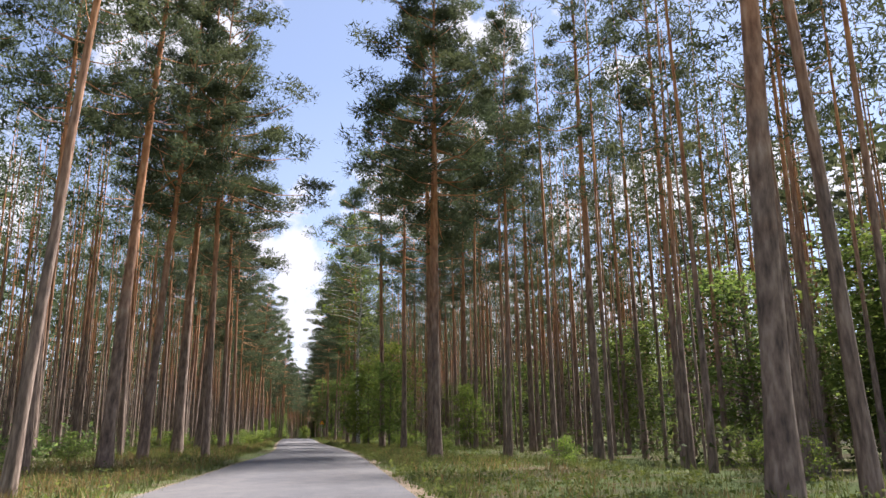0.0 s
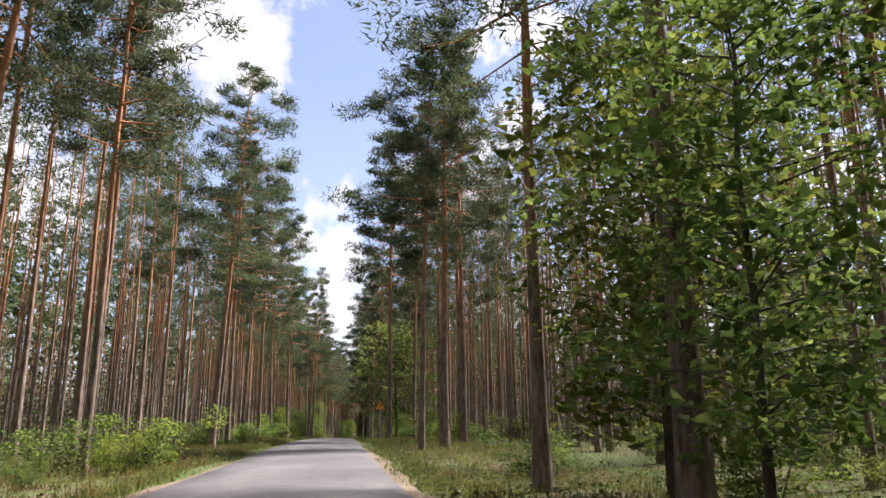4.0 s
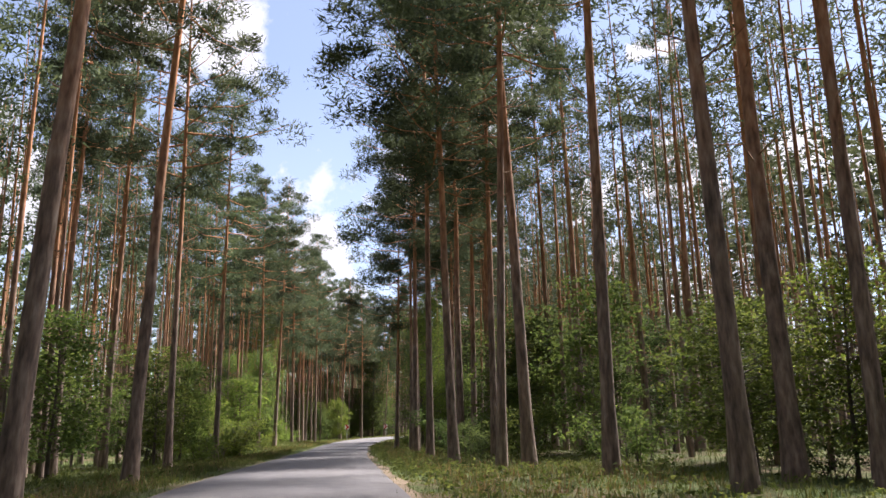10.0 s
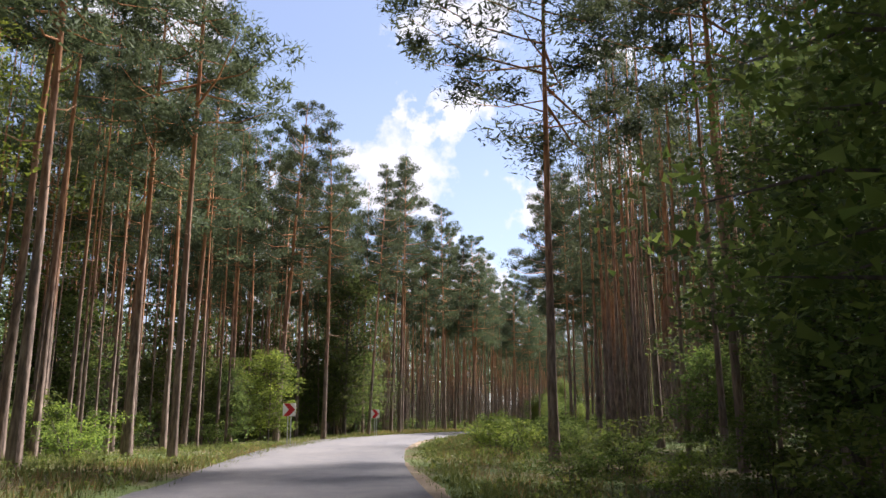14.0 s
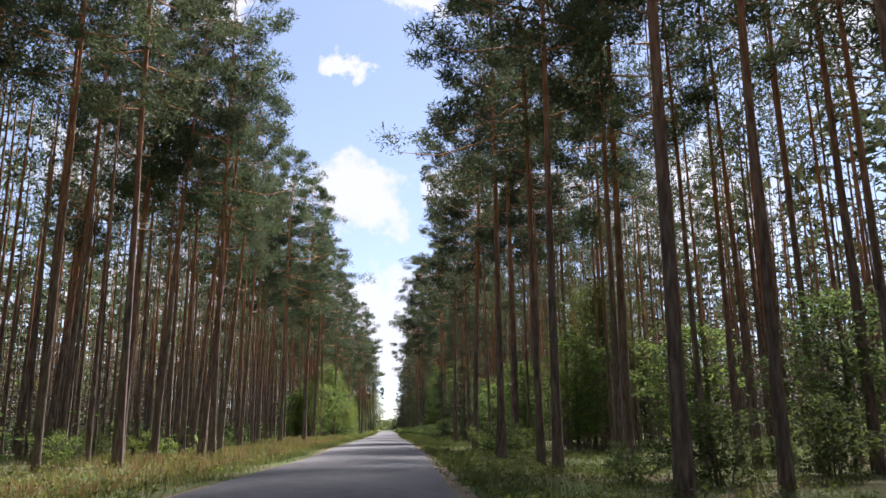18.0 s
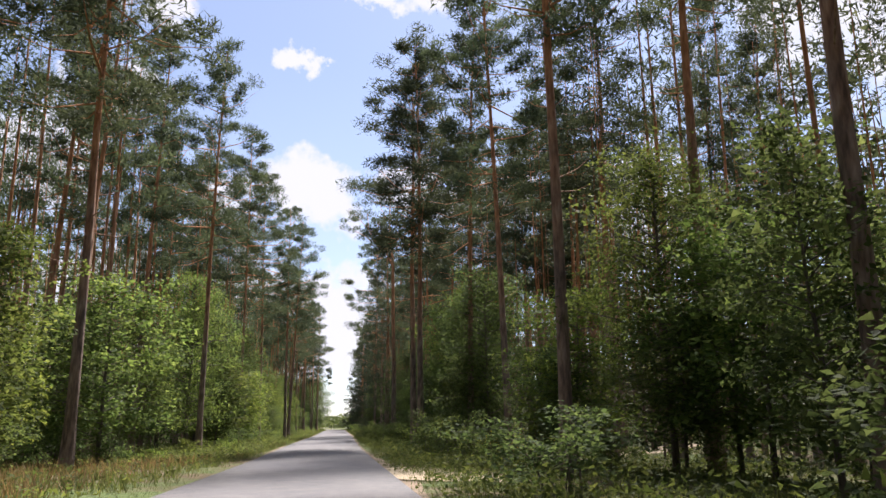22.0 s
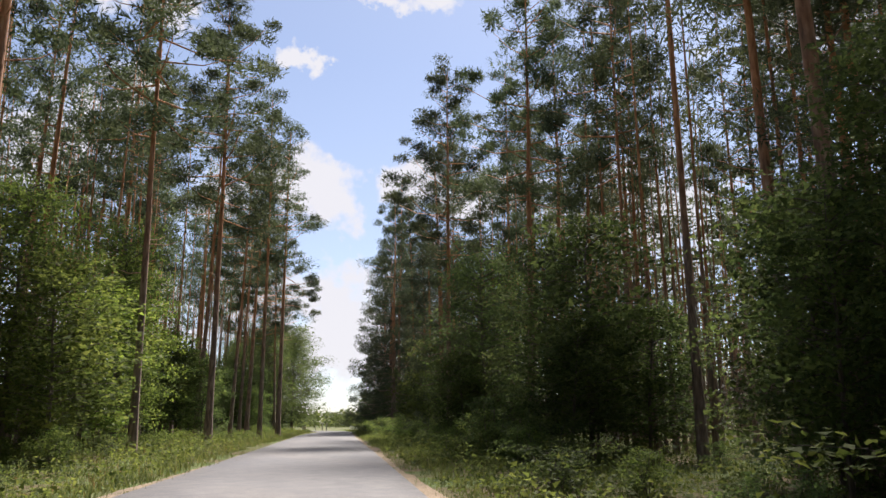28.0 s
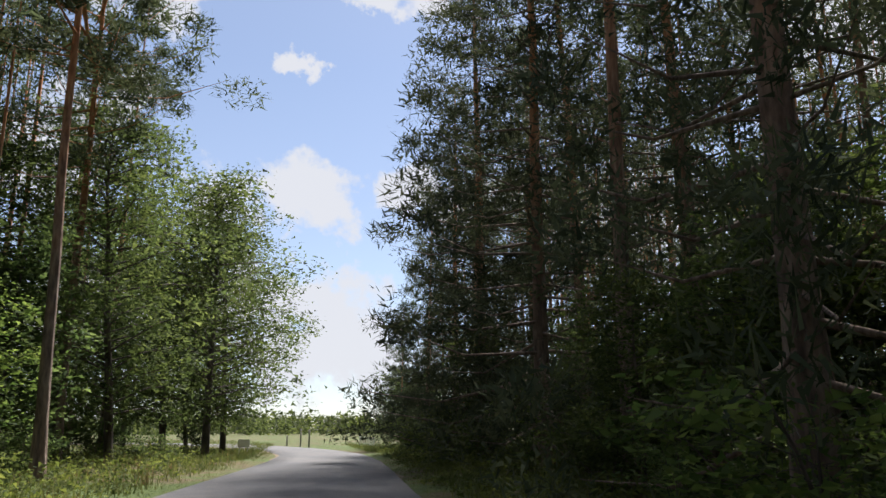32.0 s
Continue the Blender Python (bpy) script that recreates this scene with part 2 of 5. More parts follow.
def ground_material():
    m, n, l, b = material("forest_floor", 1.0)
    a, c, d = noise_of(n, l, 0.11, 4), noise_of(n, l, 0.9, 5), noise_of(n, l, 9.0, 5)
    green = ramp(n, (0.3, (0.040, 0.062, 0.018)), (0.6, (0.085, 0.115, 0.034)), (0.8, (0.14, 0.15, 0.055)))
    dry = ramp(n, (0.3, (0.062, 0.046, 0.028)), (0.6, (0.118, 0.088, 0.048)), (0.8, (0.19, 0.15, 0.082)))
    l.new(d.outputs[0], green.inputs[0])
    l.new(d.outputs[0], dry.inputs[0])
    f = n.new("ShaderNodeMath")
    l.new(a.outputs[0], f.inputs[0])
    l.new(c.outputs[0], f.inputs[1])
    fr = ramp(n, (0.82, (0, 0, 0)), (1.12, (1, 1, 1)))
    half = n.new("ShaderNodeMath")
    half.operation, half.inputs[1].default_value = "MULTIPLY", 0.8
    l.new(f.outputs[0], half.inputs[0])
    fr.color_ramp.elements[0].position, fr.color_ramp.elements[1].position = 0.73, 0.92
    l.new(half.outputs[0], fr.inputs[0])
    l.new(blend(n, l, fr.outputs[0], green.outputs[0], dry.outputs[0]), b.inputs["Base Color"])
    bump(n, l, b, d.outputs[0], 1.0, 0.12)
    return m


def asphalt_material():
    m, n, l, b = material("asphalt", 0.82)
    fine, mid, big = noise_of(n, l, 120.0, 3), noise_of(n, l, 2.2, 5), noise_of(n, l, 0.35, 3, stretch=(1, 0.3, 1))
    r = ramp(n, (0.3, (0.080, 0.079, 0.084)), (0.7, (0.140, 0.137, 0.143)))
    l.new(fine.outputs[0], r.inputs[0])
    r2 = ramp(n, (0.32, (0.80, 0.80, 0.82)), (0.7, (1.12, 1.10, 1.06)))
    l.new(mid.outputs[0], r2.inputs[0])
    r3 = ramp(n, (0.3, (0.85, 0.86, 0.9)), (0.7, (1.15, 1.12, 1.08)))
    l.new(big.outputs[0], r3.inputs[0])
    c = blend(n, l, 1.0, r.outputs[0], r2.outputs[0], "MULTIPLY")
    l.new(blend(n, l, 1.0, c, r3.outputs[0], "MULTIPLY"), b.inputs["Base Color"])
    bump(n, l, b, fine.outputs[0], 0.5, 0.006)
    return m


def litter_material(name, lo, hi, scale=14.0):
    m, n, l, b = material(name, 1.0)
    f, g = noise_of(n, l, scale, 6), noise_of(n, l, 0.8, 3)
    r = ramp(n, (0.3, lo), (0.7, hi))
    l.new(f.outputs[0], r.inputs[0])
    r2 = ramp(n, (0.3, (0.7, 0.72, 0.66)), (0.7, (1.2, 1.15, 1.1)))
    l.new(g.outputs[0], r2.inputs[0])
    l.new(blend(n, l, 1.0, r.outputs[0], r2.outputs[0], "MULTIPLY"), b.inputs["Base Color"])
    bump(n, l, b, f.outputs[0], 0.8, 0.03)
    return m


def paint(name, col, rough=0.5, metal=0.0, wear=0.25):
    m, n, l, b = material(name, rough, metal)
    f = noise_of(n, l, 6.0, 5)
    r = ramp(n, (0.3, tuple(v * (1 - wear) for v in col)), (0.65, col))
    l.new(f.outputs[0], r.inputs[0])
    l.new(r.outputs[0], b.inputs["Base Color"])
    return m


PINE_BARK, OAK_BARK, BIRCH_BARK = pine_bark(), plain_bark("grey_bark", (0.035, 0.03, 0.026), (0.13, 0.11, 0.095)), birch_bark()
NEEDLES = leaf_material("pine_needles", ((0.036, 0.052, 0.030), (0.062, 0.084, 0.048), (0.098, 0.122, 0.072)), 0.26, 0.8)
DARK_NEEDLES = leaf_material("dark_needles", ((0.036, 0.050, 0.032), (0.060, 0.080, 0.050), (0.092, 0.112, 0.070)), 0.28, 0.8)
# leaf tints carry some of the light: bright for sunlit foliage, dark for shaded
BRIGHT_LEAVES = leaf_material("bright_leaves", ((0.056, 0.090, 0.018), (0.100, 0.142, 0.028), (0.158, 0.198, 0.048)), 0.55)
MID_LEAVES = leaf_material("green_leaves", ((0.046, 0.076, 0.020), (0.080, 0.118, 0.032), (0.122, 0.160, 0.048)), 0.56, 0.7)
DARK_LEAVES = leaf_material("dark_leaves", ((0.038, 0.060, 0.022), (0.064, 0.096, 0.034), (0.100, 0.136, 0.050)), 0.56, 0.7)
# dead twigs and shaded bark in one: the wood's shade is in this brown-grey
DIM_TWIGS = leaf_material("dim_dead_twigs", ((0.040, 0.038, 0.030), (0.066, 0.060, 0.046), (0.098, 0.088, 0.066)), 0.15)
GRASS = leaf_material("grass_blades", ((0.056, 0.078, 0.024), (0.088, 0.108, 0.036), (0.135, 0.138, 0.058)), 0.35)
STRAW = leaf_material("dry_grass", ((0.11, 0.078, 0.038), (0.17, 0.125, 0.060), (0.25, 0.195, 0.10)), 0.3)
FLOOR, ASPHALT = ground_material(), asphalt_material()
LITTER = litter_material("needle_litter", (0.105, 0.082, 0.060), (0.24, 0.188, 0.138))
SAND = litter_material("sandy_track", (0.24, 0.19, 0.13), (0.42, 0.36, 0.27))
STEEL = paint("galvanised_steel", (0.42, 0.43, 0.45), 0.45, 0.6)
SIGN_BACK = paint("grey_sign_back", (0.35, 0.36, 0.37), 0.5, 0.5)
SIGN_WHITE, SIGN_RED = paint("sign_white", (0.74, 0.73, 0.72), 0.45, 0, 0.12), paint("sign_red", (0.42, 0.022, 0.030), 0.45, 0, 0.2)
SIGN_YELLOW, SIGN_BLACK = paint("sign_yellow", (0.62, 0.30, 0.015), 0.45, 0, 0.15), paint("sign_black", (0.012, 0.012, 0.013), 0.5)

# ---------------------------------------------------------------- the line of the lane
AXIS = (
    (-1.0, -0.0, -0.41),
    (-7.4, 45.7, 0.29),
    (-15.9, 92.1, 0.95),
    (-22.6, 130.0, 1.63),
    (-29.3, 168.1, 1.98),
    (-35.5, 205.0, 1.97),
    (-40.2, 239.6, 1.66),
    (-42.4, 260.5, 1.55),
    (-43.5, 281.3, 1.57),
    (-43.0, 297.6, 1.66),
    (-40.5, 313.9, 1.76),
    (-35.9, 330.0, 1.83),
    (-26.8, 354.2, 1.89),
    (-14.4, 387.8, 1.85),
    (1.0, 430.3, 1.71),
    (22.3, 488.0, 1.73),
    (45.2, 551.7, 1.97),
    (61.0, 595.6, 2.02),
    (71.5, 639.6, 1.95),
    (68.5, 699.6, 1.85),
    (40.5, 789.6, 1.80),
    (-9.5, 899.6, 1.80),
)


def lane_line():
    """Points a metre apart along a smooth curve through AXIS, from 80 m before its start."""
    p = np.array(AXIS, float)
    p = np.vstack([p[0] * 2 - p[1], p, p[-1] * 2 - p[-2]])
    fine = []
    for i in range(1, len(p) - 2):
        u = np.linspace(0, 1, 60, endpoint=False)[:, None]
        a, b, c, d = p[i - 1:i + 3]
        k = [np.linalg.norm(q[:2]) ** 0.5 for q in (b - a, c - b, d - c)]
        m1 = (c - b) + k[1] * ((b - a) / k[0] - (c - a) / (k[0] + k[1])) if i > 1 else c - b
        m2 = (c - b) + k[1] * ((d - c) / k[2] - (d - b) / (k[1] + k[2]))
        fine.append((2 * u**3 - 3 * u**2 + 1) * b + (u**3 - 2 * u**2 + u) * m1 + (-2 * u**3 + 3 * u**2) * c + (u**3 - u**2) * m2)
    q = np.vstack(fine)
    back = q[0] - q[2]
    back = back / np.linalg.norm(back[:2])
    q = np.vstack([q[0] + back * np.array([1, 1, 0]) * k for k in range(80, 0, -2)] + [q])
    s = np.concatenate([[0], np.cumsum(np.linalg.norm(np.diff(q[:, :2], axis=0), axis=1))]) - 80
    at = np.arange(-79, s[-1] - 1, 1.0)
    return at, np.stack([np.interp(at, s, q[:, k]) for k in range(3)], -1)


LINE_S, LINE = lane_line()
TANGENT = np.gradient(LINE[:, :2], axis=0)
TANGENT /= np.linalg.norm(TANGENT, axis=1)[:, None]
ROAD_MID, ROAD_HALF = -0.93, 2.6       # the asphalt, seen from the lane line (right is plus)
EDGE_AT = (0, 34, 50, 67, 128, 166, 203, 229, 256, 280, 297, 307, 324, 339, 355, 374, 427, 465, 517, 583, 600, 609, 617, 623, 635, 650, 680, 800)
EDGE_L = (-3.8, -3.45, -3.1, -3.15, -3.5, -3.65, -3.4, -3.0, -3.2, -4.0, -5.2, -5.8, -5.0, -3.4, -3.0, -3.35, -3.3, -3.8, -3.65, -3.4, -2.9, -2.9, -3.9, -5.2, -9.2, -16, -40, -140)
EDGE_R = (1.6, 1.65, 1.5, 1.45, 1.5, 1.5, 1.5, 1.45, 1.55, 1.4, 1.2, 1.0, 1.5, 1.65, 1.6, 1.6, 1.45, 1.4, 1.45, 1.4, 1.4, 1.1, 0.1, -1.0, -4.4, -11, -34, -132)


def place(s, u):
    """World x, y of stretch s and sideways u (arrays or numbers)."""
    x, y = np.interp(s, LINE_S, LINE[:, 0]), np.interp(s, LINE_S, LINE[:, 1])
    tx, ty = np.interp(s, LINE_S, TANGENT[:, 0]), np.interp(s, LINE_S, TANGENT[:, 1])
    return x + ty * u, y - tx * u


def ground_z(x, y):
    """Height of the ground: the road's own height, a shallow verge, then gentle unevenness."""
    x, y = np.atleast_1d(np.asarray(x, float)), np.atleast_1d(np.asarray(y, float))
    z = np.zeros(len(x))
    for i in range(0, len(x), 4000):
        dx, dy = x[i:i + 4000, None] - LINE[None, ::3, 0], y[i:i + 4000, None] - LINE[None, ::3, 1]
        d2 = dx * dx + dy * dy
        w = 1 / (d2 + 6.0) ** 2
        lift = (w * LINE[None, ::3, 2]).sum(1) / w.sum(1)
        j = d2.argmin(1)
        t = TANGENT[::3][j]
        k = np.arange(len(j))
        u = dx[k, j] * t[:, 1] - dy[k, j] * t[:, 0] - ROAD_MID
        far = np.sqrt(d2[k, j])
        side = np.clip((np.maximum(np.abs(u), np.minimum(far, 60) * (far > 30)) - ROAD_HALF) / 2.5, 0, 1)
        rough = np.sin(x[i:i + 4000] * 0.31 + 1.3) * np.sin(y[i:i + 4000] * 0.27) * 0.12 + np.sin(x[i:i + 4000] * 0.083) * np.cos(y[i:i + 4000] * 0.071) * 0.25
        rough = rough * np.clip((612 - y[i:i + 4000]) / 20, 0, 1)
        z[i:i + 4000] = lift - 0.05 - 0.10 * side + rough * side
    return z


# ---------------------------------------------------------------- mesh building


def tri_mesh(name, verts, tris, materials, which=None, rise=None):
    """A mesh from arrays of points and triangles."""
    me = bpy.data.meshes.new(name)
    verts, tris = np.ascontiguousarray(verts, np.float32), np.ascontiguousarray(tris, np.int32)
    me.vertices.add(len(verts))
    me.vertices.foreach_set("co", verts.ravel())
    me.loops.add(tris.size)
    me.loops.foreach_set("vertex_index", tris.ravel())
    me.polygons.add(len(tris))
    me.polygons.foreach_set("loop_start", np.arange(0, tris.size, 3, dtype=np.int32))
    if which is not None:
        me.polygons.foreach_set("material_index", np.ascontiguousarray(which, np.int32))
    if rise is not None:
        a = me.attributes.new("rise", "FLOAT", "POINT")
        a.data.foreach_set("value", np.ascontiguousarray(rise, np.float32))
    for m in materials:
        me.materials.append(m)
    me.update(calc_edges=True)
    return me


class Pieces:
    """Gathers points, triangles, material numbers and heights."""

    def __init__(self):
        self.v, self.t, self.m, self.r, self.n = [], [], [], [], 0

    def add(self, v, t, m=0, r=None):
        v, t = np.asarray(v, float), np.asarray(t, int)
        self.v.append(v)
        self.t.append(t + self.n)
        self.m.append(np.full(len(t), m))
        self.r.append(np.zeros(len(v)) if r is None else r)
        self.n += len(v)

    def arrays(self):
        return np.concatenate(self.v), np.concatenate(self.t), np.concatenate(self.m), np.concatenate(self.r)

    def mesh(self, name, materials):
        v, t, m, r = self.arrays()
        return tri_mesh(name, v, t, materials, m, r)


def tube(points, radii, sides):
    """A tapering tube along points: verts, tris."""
    p, r = np.asarray(points, float), np.asarray(radii, float)
    d = np.gradient(p, axis=0)
    d /= np.linalg.norm(d, axis=1)[:, None] + 1e-9
    ref = np.where(np.abs(d[:, 2:3]) > 0.8, [[1.0, 0, 0]], [[0, 0, 1.0]])
    a = np.cross(d, ref)
    a /= np.linalg.norm(a, axis=1)[:, None]
    b = np.cross(d, a)
    ang = np.linspace(0, 2 * np.pi, sides, endpoint=False)
    v = p[:, None] + r[:, None, None] * (np.cos(ang)[None, :, None] * a[:, None] + np.sin(ang)[None, :, None] * b[:, None])
    i = np.arange(len(p) - 1)[:, None] * sides
    j, k = np.arange(sides)[None], (np.arange(sides)[None] + 1) % sides
    q = [(i + j).ravel(), (i + k).ravel(), (i + sides + k).ravel(), (i + sides + j).ravel()]
    t = np.concatenate([np.stack([q[0], q[1], q[2]], -1), np.stack([q[0], q[2], q[3]], -1)])
    return v.reshape(-1, 3), t


def unit(rng, n):
    d = rng.normal(size=(n, 3))
    return d / np.linalg.norm(d, axis=1)[:, None]


def spikes(rng, centres, count, length, width, up=0.25, out=None):
    """Narrow pointed triangles that spring from each centre: needle shoots."""
    c = np.repeat(centres, count, 0)
    d = unit(rng, len(c)) + np.array([0, 0, up])
    if out is not None:
        d += np.repeat(out, count, 0) * 0.5
    d /= np.linalg.norm(d, axis=1)[:, None]
    side = np.cross(d, unit(rng, len(c)))
    side /= np.linalg.norm(side, axis=1)[:, None] + 1e-9
    ln = length * rng.uniform(0.6, 1.25, (len(c), 1))
    wd = width * rng.uniform(0.7, 1.3, (len(c), 1))
    v = np.stack([c - side * wd / 2 - d * ln * 0.15, c + side * wd / 2 - d * ln * 0.15, c + d * ln], 1)
    return v.reshape(-1, 3), np.arange(len(c) * 3).reshape(-1, 3)


def leaves(rng, centres, size, flat=0.5, oval=False):
    """Broad leaves: one pointed triangle each, or an oval of two that is folded along its rib."""
    n = len(centres)
    d = unit(rng, n) * np.array([1, 1, flat])
    d /= np.linalg.norm(d, axis=1)[:, None]
    side = np.cross(d, unit(rng, n) * np.array([0.5, 0.5, 1.0]) + np.array([0, 0, 0.3]))
    side /= np.linalg.norm(side, axis=1)[:, None] + 1e-9
    ln = size * rng.uniform(0.6, 1.3, (n, 1))
    if oval:
        fold = np.cross(d, side) * ln * 0.10
        v = np.stack([centres - d * ln * 0.5, centres + side * ln * 0.33 + fold, centres + d * ln * 0.62, centres - side * ln * 0.33 + fold], 1)
        k = np.arange(n)[:, None] * 4
        return v.reshape(-1, 3), np.concatenate([k + np.array([[0, 1, 2]]), k + np.array([[0, 2, 3]])])
    v = np.stack([centres - d * ln * 0.4 - side * ln * 0.30, centres - d * ln * 0.3 + side * ln * 0.34, centres + d * ln * 0.7], 1)
    return v.reshape(-1, 3), np.arange(n * 3).reshape(-1, 3)


def foliage_mass(rng, hubs, size, core, fringe, length, width, kind, flat=0.5, share=0.45):
    """Foliage masses: larger leaves inside each mass, small ones springing from its rim. size: one radius a hub."""
    parts = Pieces()
    if core:
        c = np.repeat(hubs, core, 0) + np.clip(rng.normal(size=(len(hubs) * core, 3)), -1.5, 1.5) * np.repeat(size, core)[:, None] * np.array([0.42, 0.42, 0.42 * flat])
        if kind == "needles" and share < 0.5:
            v, t = spikes(rng, c, 1, share, share * 0.27, 0.30, (c - np.repeat(hubs, core, 0)) * 1.5)
        else:
            v, t = leaves(rng, c, 1.0, 0.35)
            grow = np.repeat(np.repeat(size, core), 3)[:, None] * share
            v = np.repeat(c, 3, 0) + (v - np.repeat(c, 3, 0)) * grow
        parts.add(v, t)
    d = unit(rng, len(hubs) * fringe)
    c = np.repeat(hubs, fringe, 0) + d * np.repeat(size, fringe)[:, None] * rng.uniform(0.45, 1.0, (len(d), 1)) * np.array([1, 1, flat])
    if kind == "needles":
        v, t = spikes(rng, c, 1, length, width, 0.35, d * 2.2)
    else:
        v, t = leaves(rng, c, length, 0.5, width > 0)
    parts.add(v, t)
    v, t, _, _ = parts.arrays()
    return v, t


# ---------------------------------------------------------------- trees
PINE_H, PINE_D = 25.0, 0.36


def pine_trunk(rng, sides=9, rings=12, stubs=10):
    z = np.linspace(0, 1, rings) ** 1.15 * PINE_H
    bend = np.cumsum(rng.normal(0, 0.05, (rings, 2)), 0) * np.linspace(0, 1, rings)[:, None]
    bend += np.outer((z / PINE_H) ** 2, rng.normal(0, 0.25, 2))
    pts = np.column_stack([bend, z])
    pts[0, 2] = -0.3
    rad = PINE_D / 2 * (1.06 - 0.92 * (z / PINE_H) ** 0.9) + 0.07 * np.exp(-z / 0.5)
    p = Pieces()
    v, t = tube(pts, rad, sides)
    p.add(v, t, 0, v[:, 2] / PINE_H)
    for _ in range(stubs):
        h = rng.uniform(0.25, 0.6) * PINE_H
        o = np.array([np.interp(h, z, pts[:, 0]), np.interp(h, z, pts[:, 1]), h])
        a, ln = rng.uniform(0, 6.28), rng.uniform(0.4, 1.5)
        w = np.array([np.cos(a), np.sin(a), rng.uniform(-0.15, 0.5)])
        v, t = tube([o, o + w * ln * 0.6, o + w * ln + np.array([0, 0, 0.15 * ln])], [0.025, 0.018, 0.005], 3)
        p.add(v, t, 0, v[:, 2] / PINE_H)
    return p, pts, z


def pine_crown(rng, pts, z, base, wide, limbs, pads, core, fringe, length, width, pad=0.8, cone=False, wood=1, share=0.38):
    """Limbs from base (share of the height) to the top, each with flat masses of needle shoots."""
    p = Pieces()
    hubs, sizes = [], []
    for i in range(limbs):
        f = (i + rng.uniform(0, 1)) / limbs
        h = (base + (0.985 - base) * f) * PINE_H
        o = np.array([np.interp(h, z, pts[:, 0]), np.interp(h, z, pts[:, 1]), h])
        a = i * 2.4 + rng.uniform(-0.7, 0.7)
        if cone:
            ln = wide * (1.05 - f) ** 0.85 * rng.uniform(0.75, 1.15) + 0.25
            e = radians(-12 + 40 * f + rng.uniform(-8, 8))
        else:
            ln = wide * min(1.0, (1.06 - f) ** 0.55 * 1.02) * (0.60 + 0.40 * min(1, f / 0.2)) * rng.uniform(0.40, 1.25)
            e = radians(-8 + 50 * f + rng.uniform(-16, 16))
        w = np.array([np.cos(a) * np.cos(e), np.sin(a) * np.cos(e), np.sin(e)])
        side = np.array([-np.sin(a), np.cos(a), 0])
        tip = o + w * ln + np.array([0, 0, 0.10 * ln])
        midp = o + w * ln * 0.55 - np.array([0, 0, 0.05 * ln])
        if wood:
            v, t = tube([o, midp, tip], [0.016 + 0.010 * ln, 0.010 + 0.005 * ln, 0.006], 4)
            p.add(v, t, wood, np.full(len(v), 0.55 if not cone else 0.1))
        k = max(1, int(round(pads * (0.35 + 0.75 * ln / wide) * rng.uniform(0.6, 1.4))))
        q = 1.02 - 0.62 * rng.uniform(0, 1, k) ** 1.1
        q[0] = 1.0
        hubs.append(o + np.outer(q, w * ln) + np.outer(rng.uniform(-0.40, 0.40, k) * ln * q, side) + np.column_stack([np.zeros((k, 2)), 0.10 * ln * q + rng.uniform(-0.1, 0.35, k)]))
        sizes.append(pad * rng.uniform(0.55, 1.30, k) * (0.7 + 0.3 * (1 - f)))
    v, t = foliage_mass(rng, np.concatenate(hubs), np.concatenate(sizes), core, fringe, length, width, "needles", 0.62, share)
    p.add(v, t, 0, np.full(len(v), 0.9))
    return p


def broadleaf(rng, height, wide, base, clumps, per, size, stems=1, trunk_r=0.09, oval=0):
    """A young broad-leaved tree or a bush: stems with limbs, and clumps of leaves round their ends."""
    wood, leaf = Pieces(), Pieces()
    tops = []
    for s in range(stems):
        lean = rng.normal(0, 0.06 if stems == 1 else 0.30, 2)
        root = rng.normal(0, 0.0 if stems == 1 else 0.18, 2)
        zz = np.linspace(0, 1, 6)
        pts = np.column_stack([root[0] + lean[0] * zz * height + rng.normal(0, 0.03, 6) * zz * height * 0.3, root[1] + lean[1] * zz * height + rng.normal(0, 0.03, 6) * zz * height * 0.3, zz * height * (0.95 if stems == 1 else rng.uniform(0.6, 0.9))])
        pts[0, 2] = -0.2
        v, t = tube(pts, trunk_r * (1.05 - zz * 0.92), 7 if stems == 1 else 4)
        wood.add(v, t, 0)
        tops.append(pts)
    cen = []
    for i in range(clumps):
        pts = tops[i % stems]
        f = base + (0.97 - base) * ((i + rng.uniform(0, 1)) / clumps)
        h = np.clip(f, 0.02, 0.99) * 5
        j = int(min(h, 4))
        o = pts[j] + (pts[j + 1] - pts[j]) * (h - j)
        g = (f - base) / (1 - base + 1e-6)
        prof = (np.sin(np.pi * min(0.97, 0.22 + 0.70 * g)) ** 0.7) * rng.uniform(0.35, 1.08)
        a = i * 2.4 + rng.uniform(-0.6, 0.6)
        end = o + np.array([np.cos(a) * wide * prof, np.sin(a) * wide * prof, rng.uniform(0.0, 0.35) * wide * prof])
        v, t = tube([o, (o + end) / 2 + np.array([0, 0, 0.06 * wide]), end], [trunk_r * 0.30, trunk_r * 0.18, 0.004], 3)
        wood.add(v, t, 0)
        cen.append(end)
        cen.append(o + (end - o) * rng.uniform(0.45, 0.75))
    cen = np.array(cen)
    big = wide * 0.30 * rng.uniform(0.65, 1.35, len(cen))
    v, t = foliage_mass(rng, cen, big, per[0], per[1], size, oval, "leaves", 0.6, min(0.24, 0.20 / big.mean()))
    v[:, 2] = np.maximum(v[:, 2], 0.03)
    leaf.add(v, t, 0)
    return wood, leaf


def thing(name, x, y, z, label, category, group="", kind=""):
    e = new(name)
    e.location = (x, y, z)
    return tagged(e, label, category, group, kind)


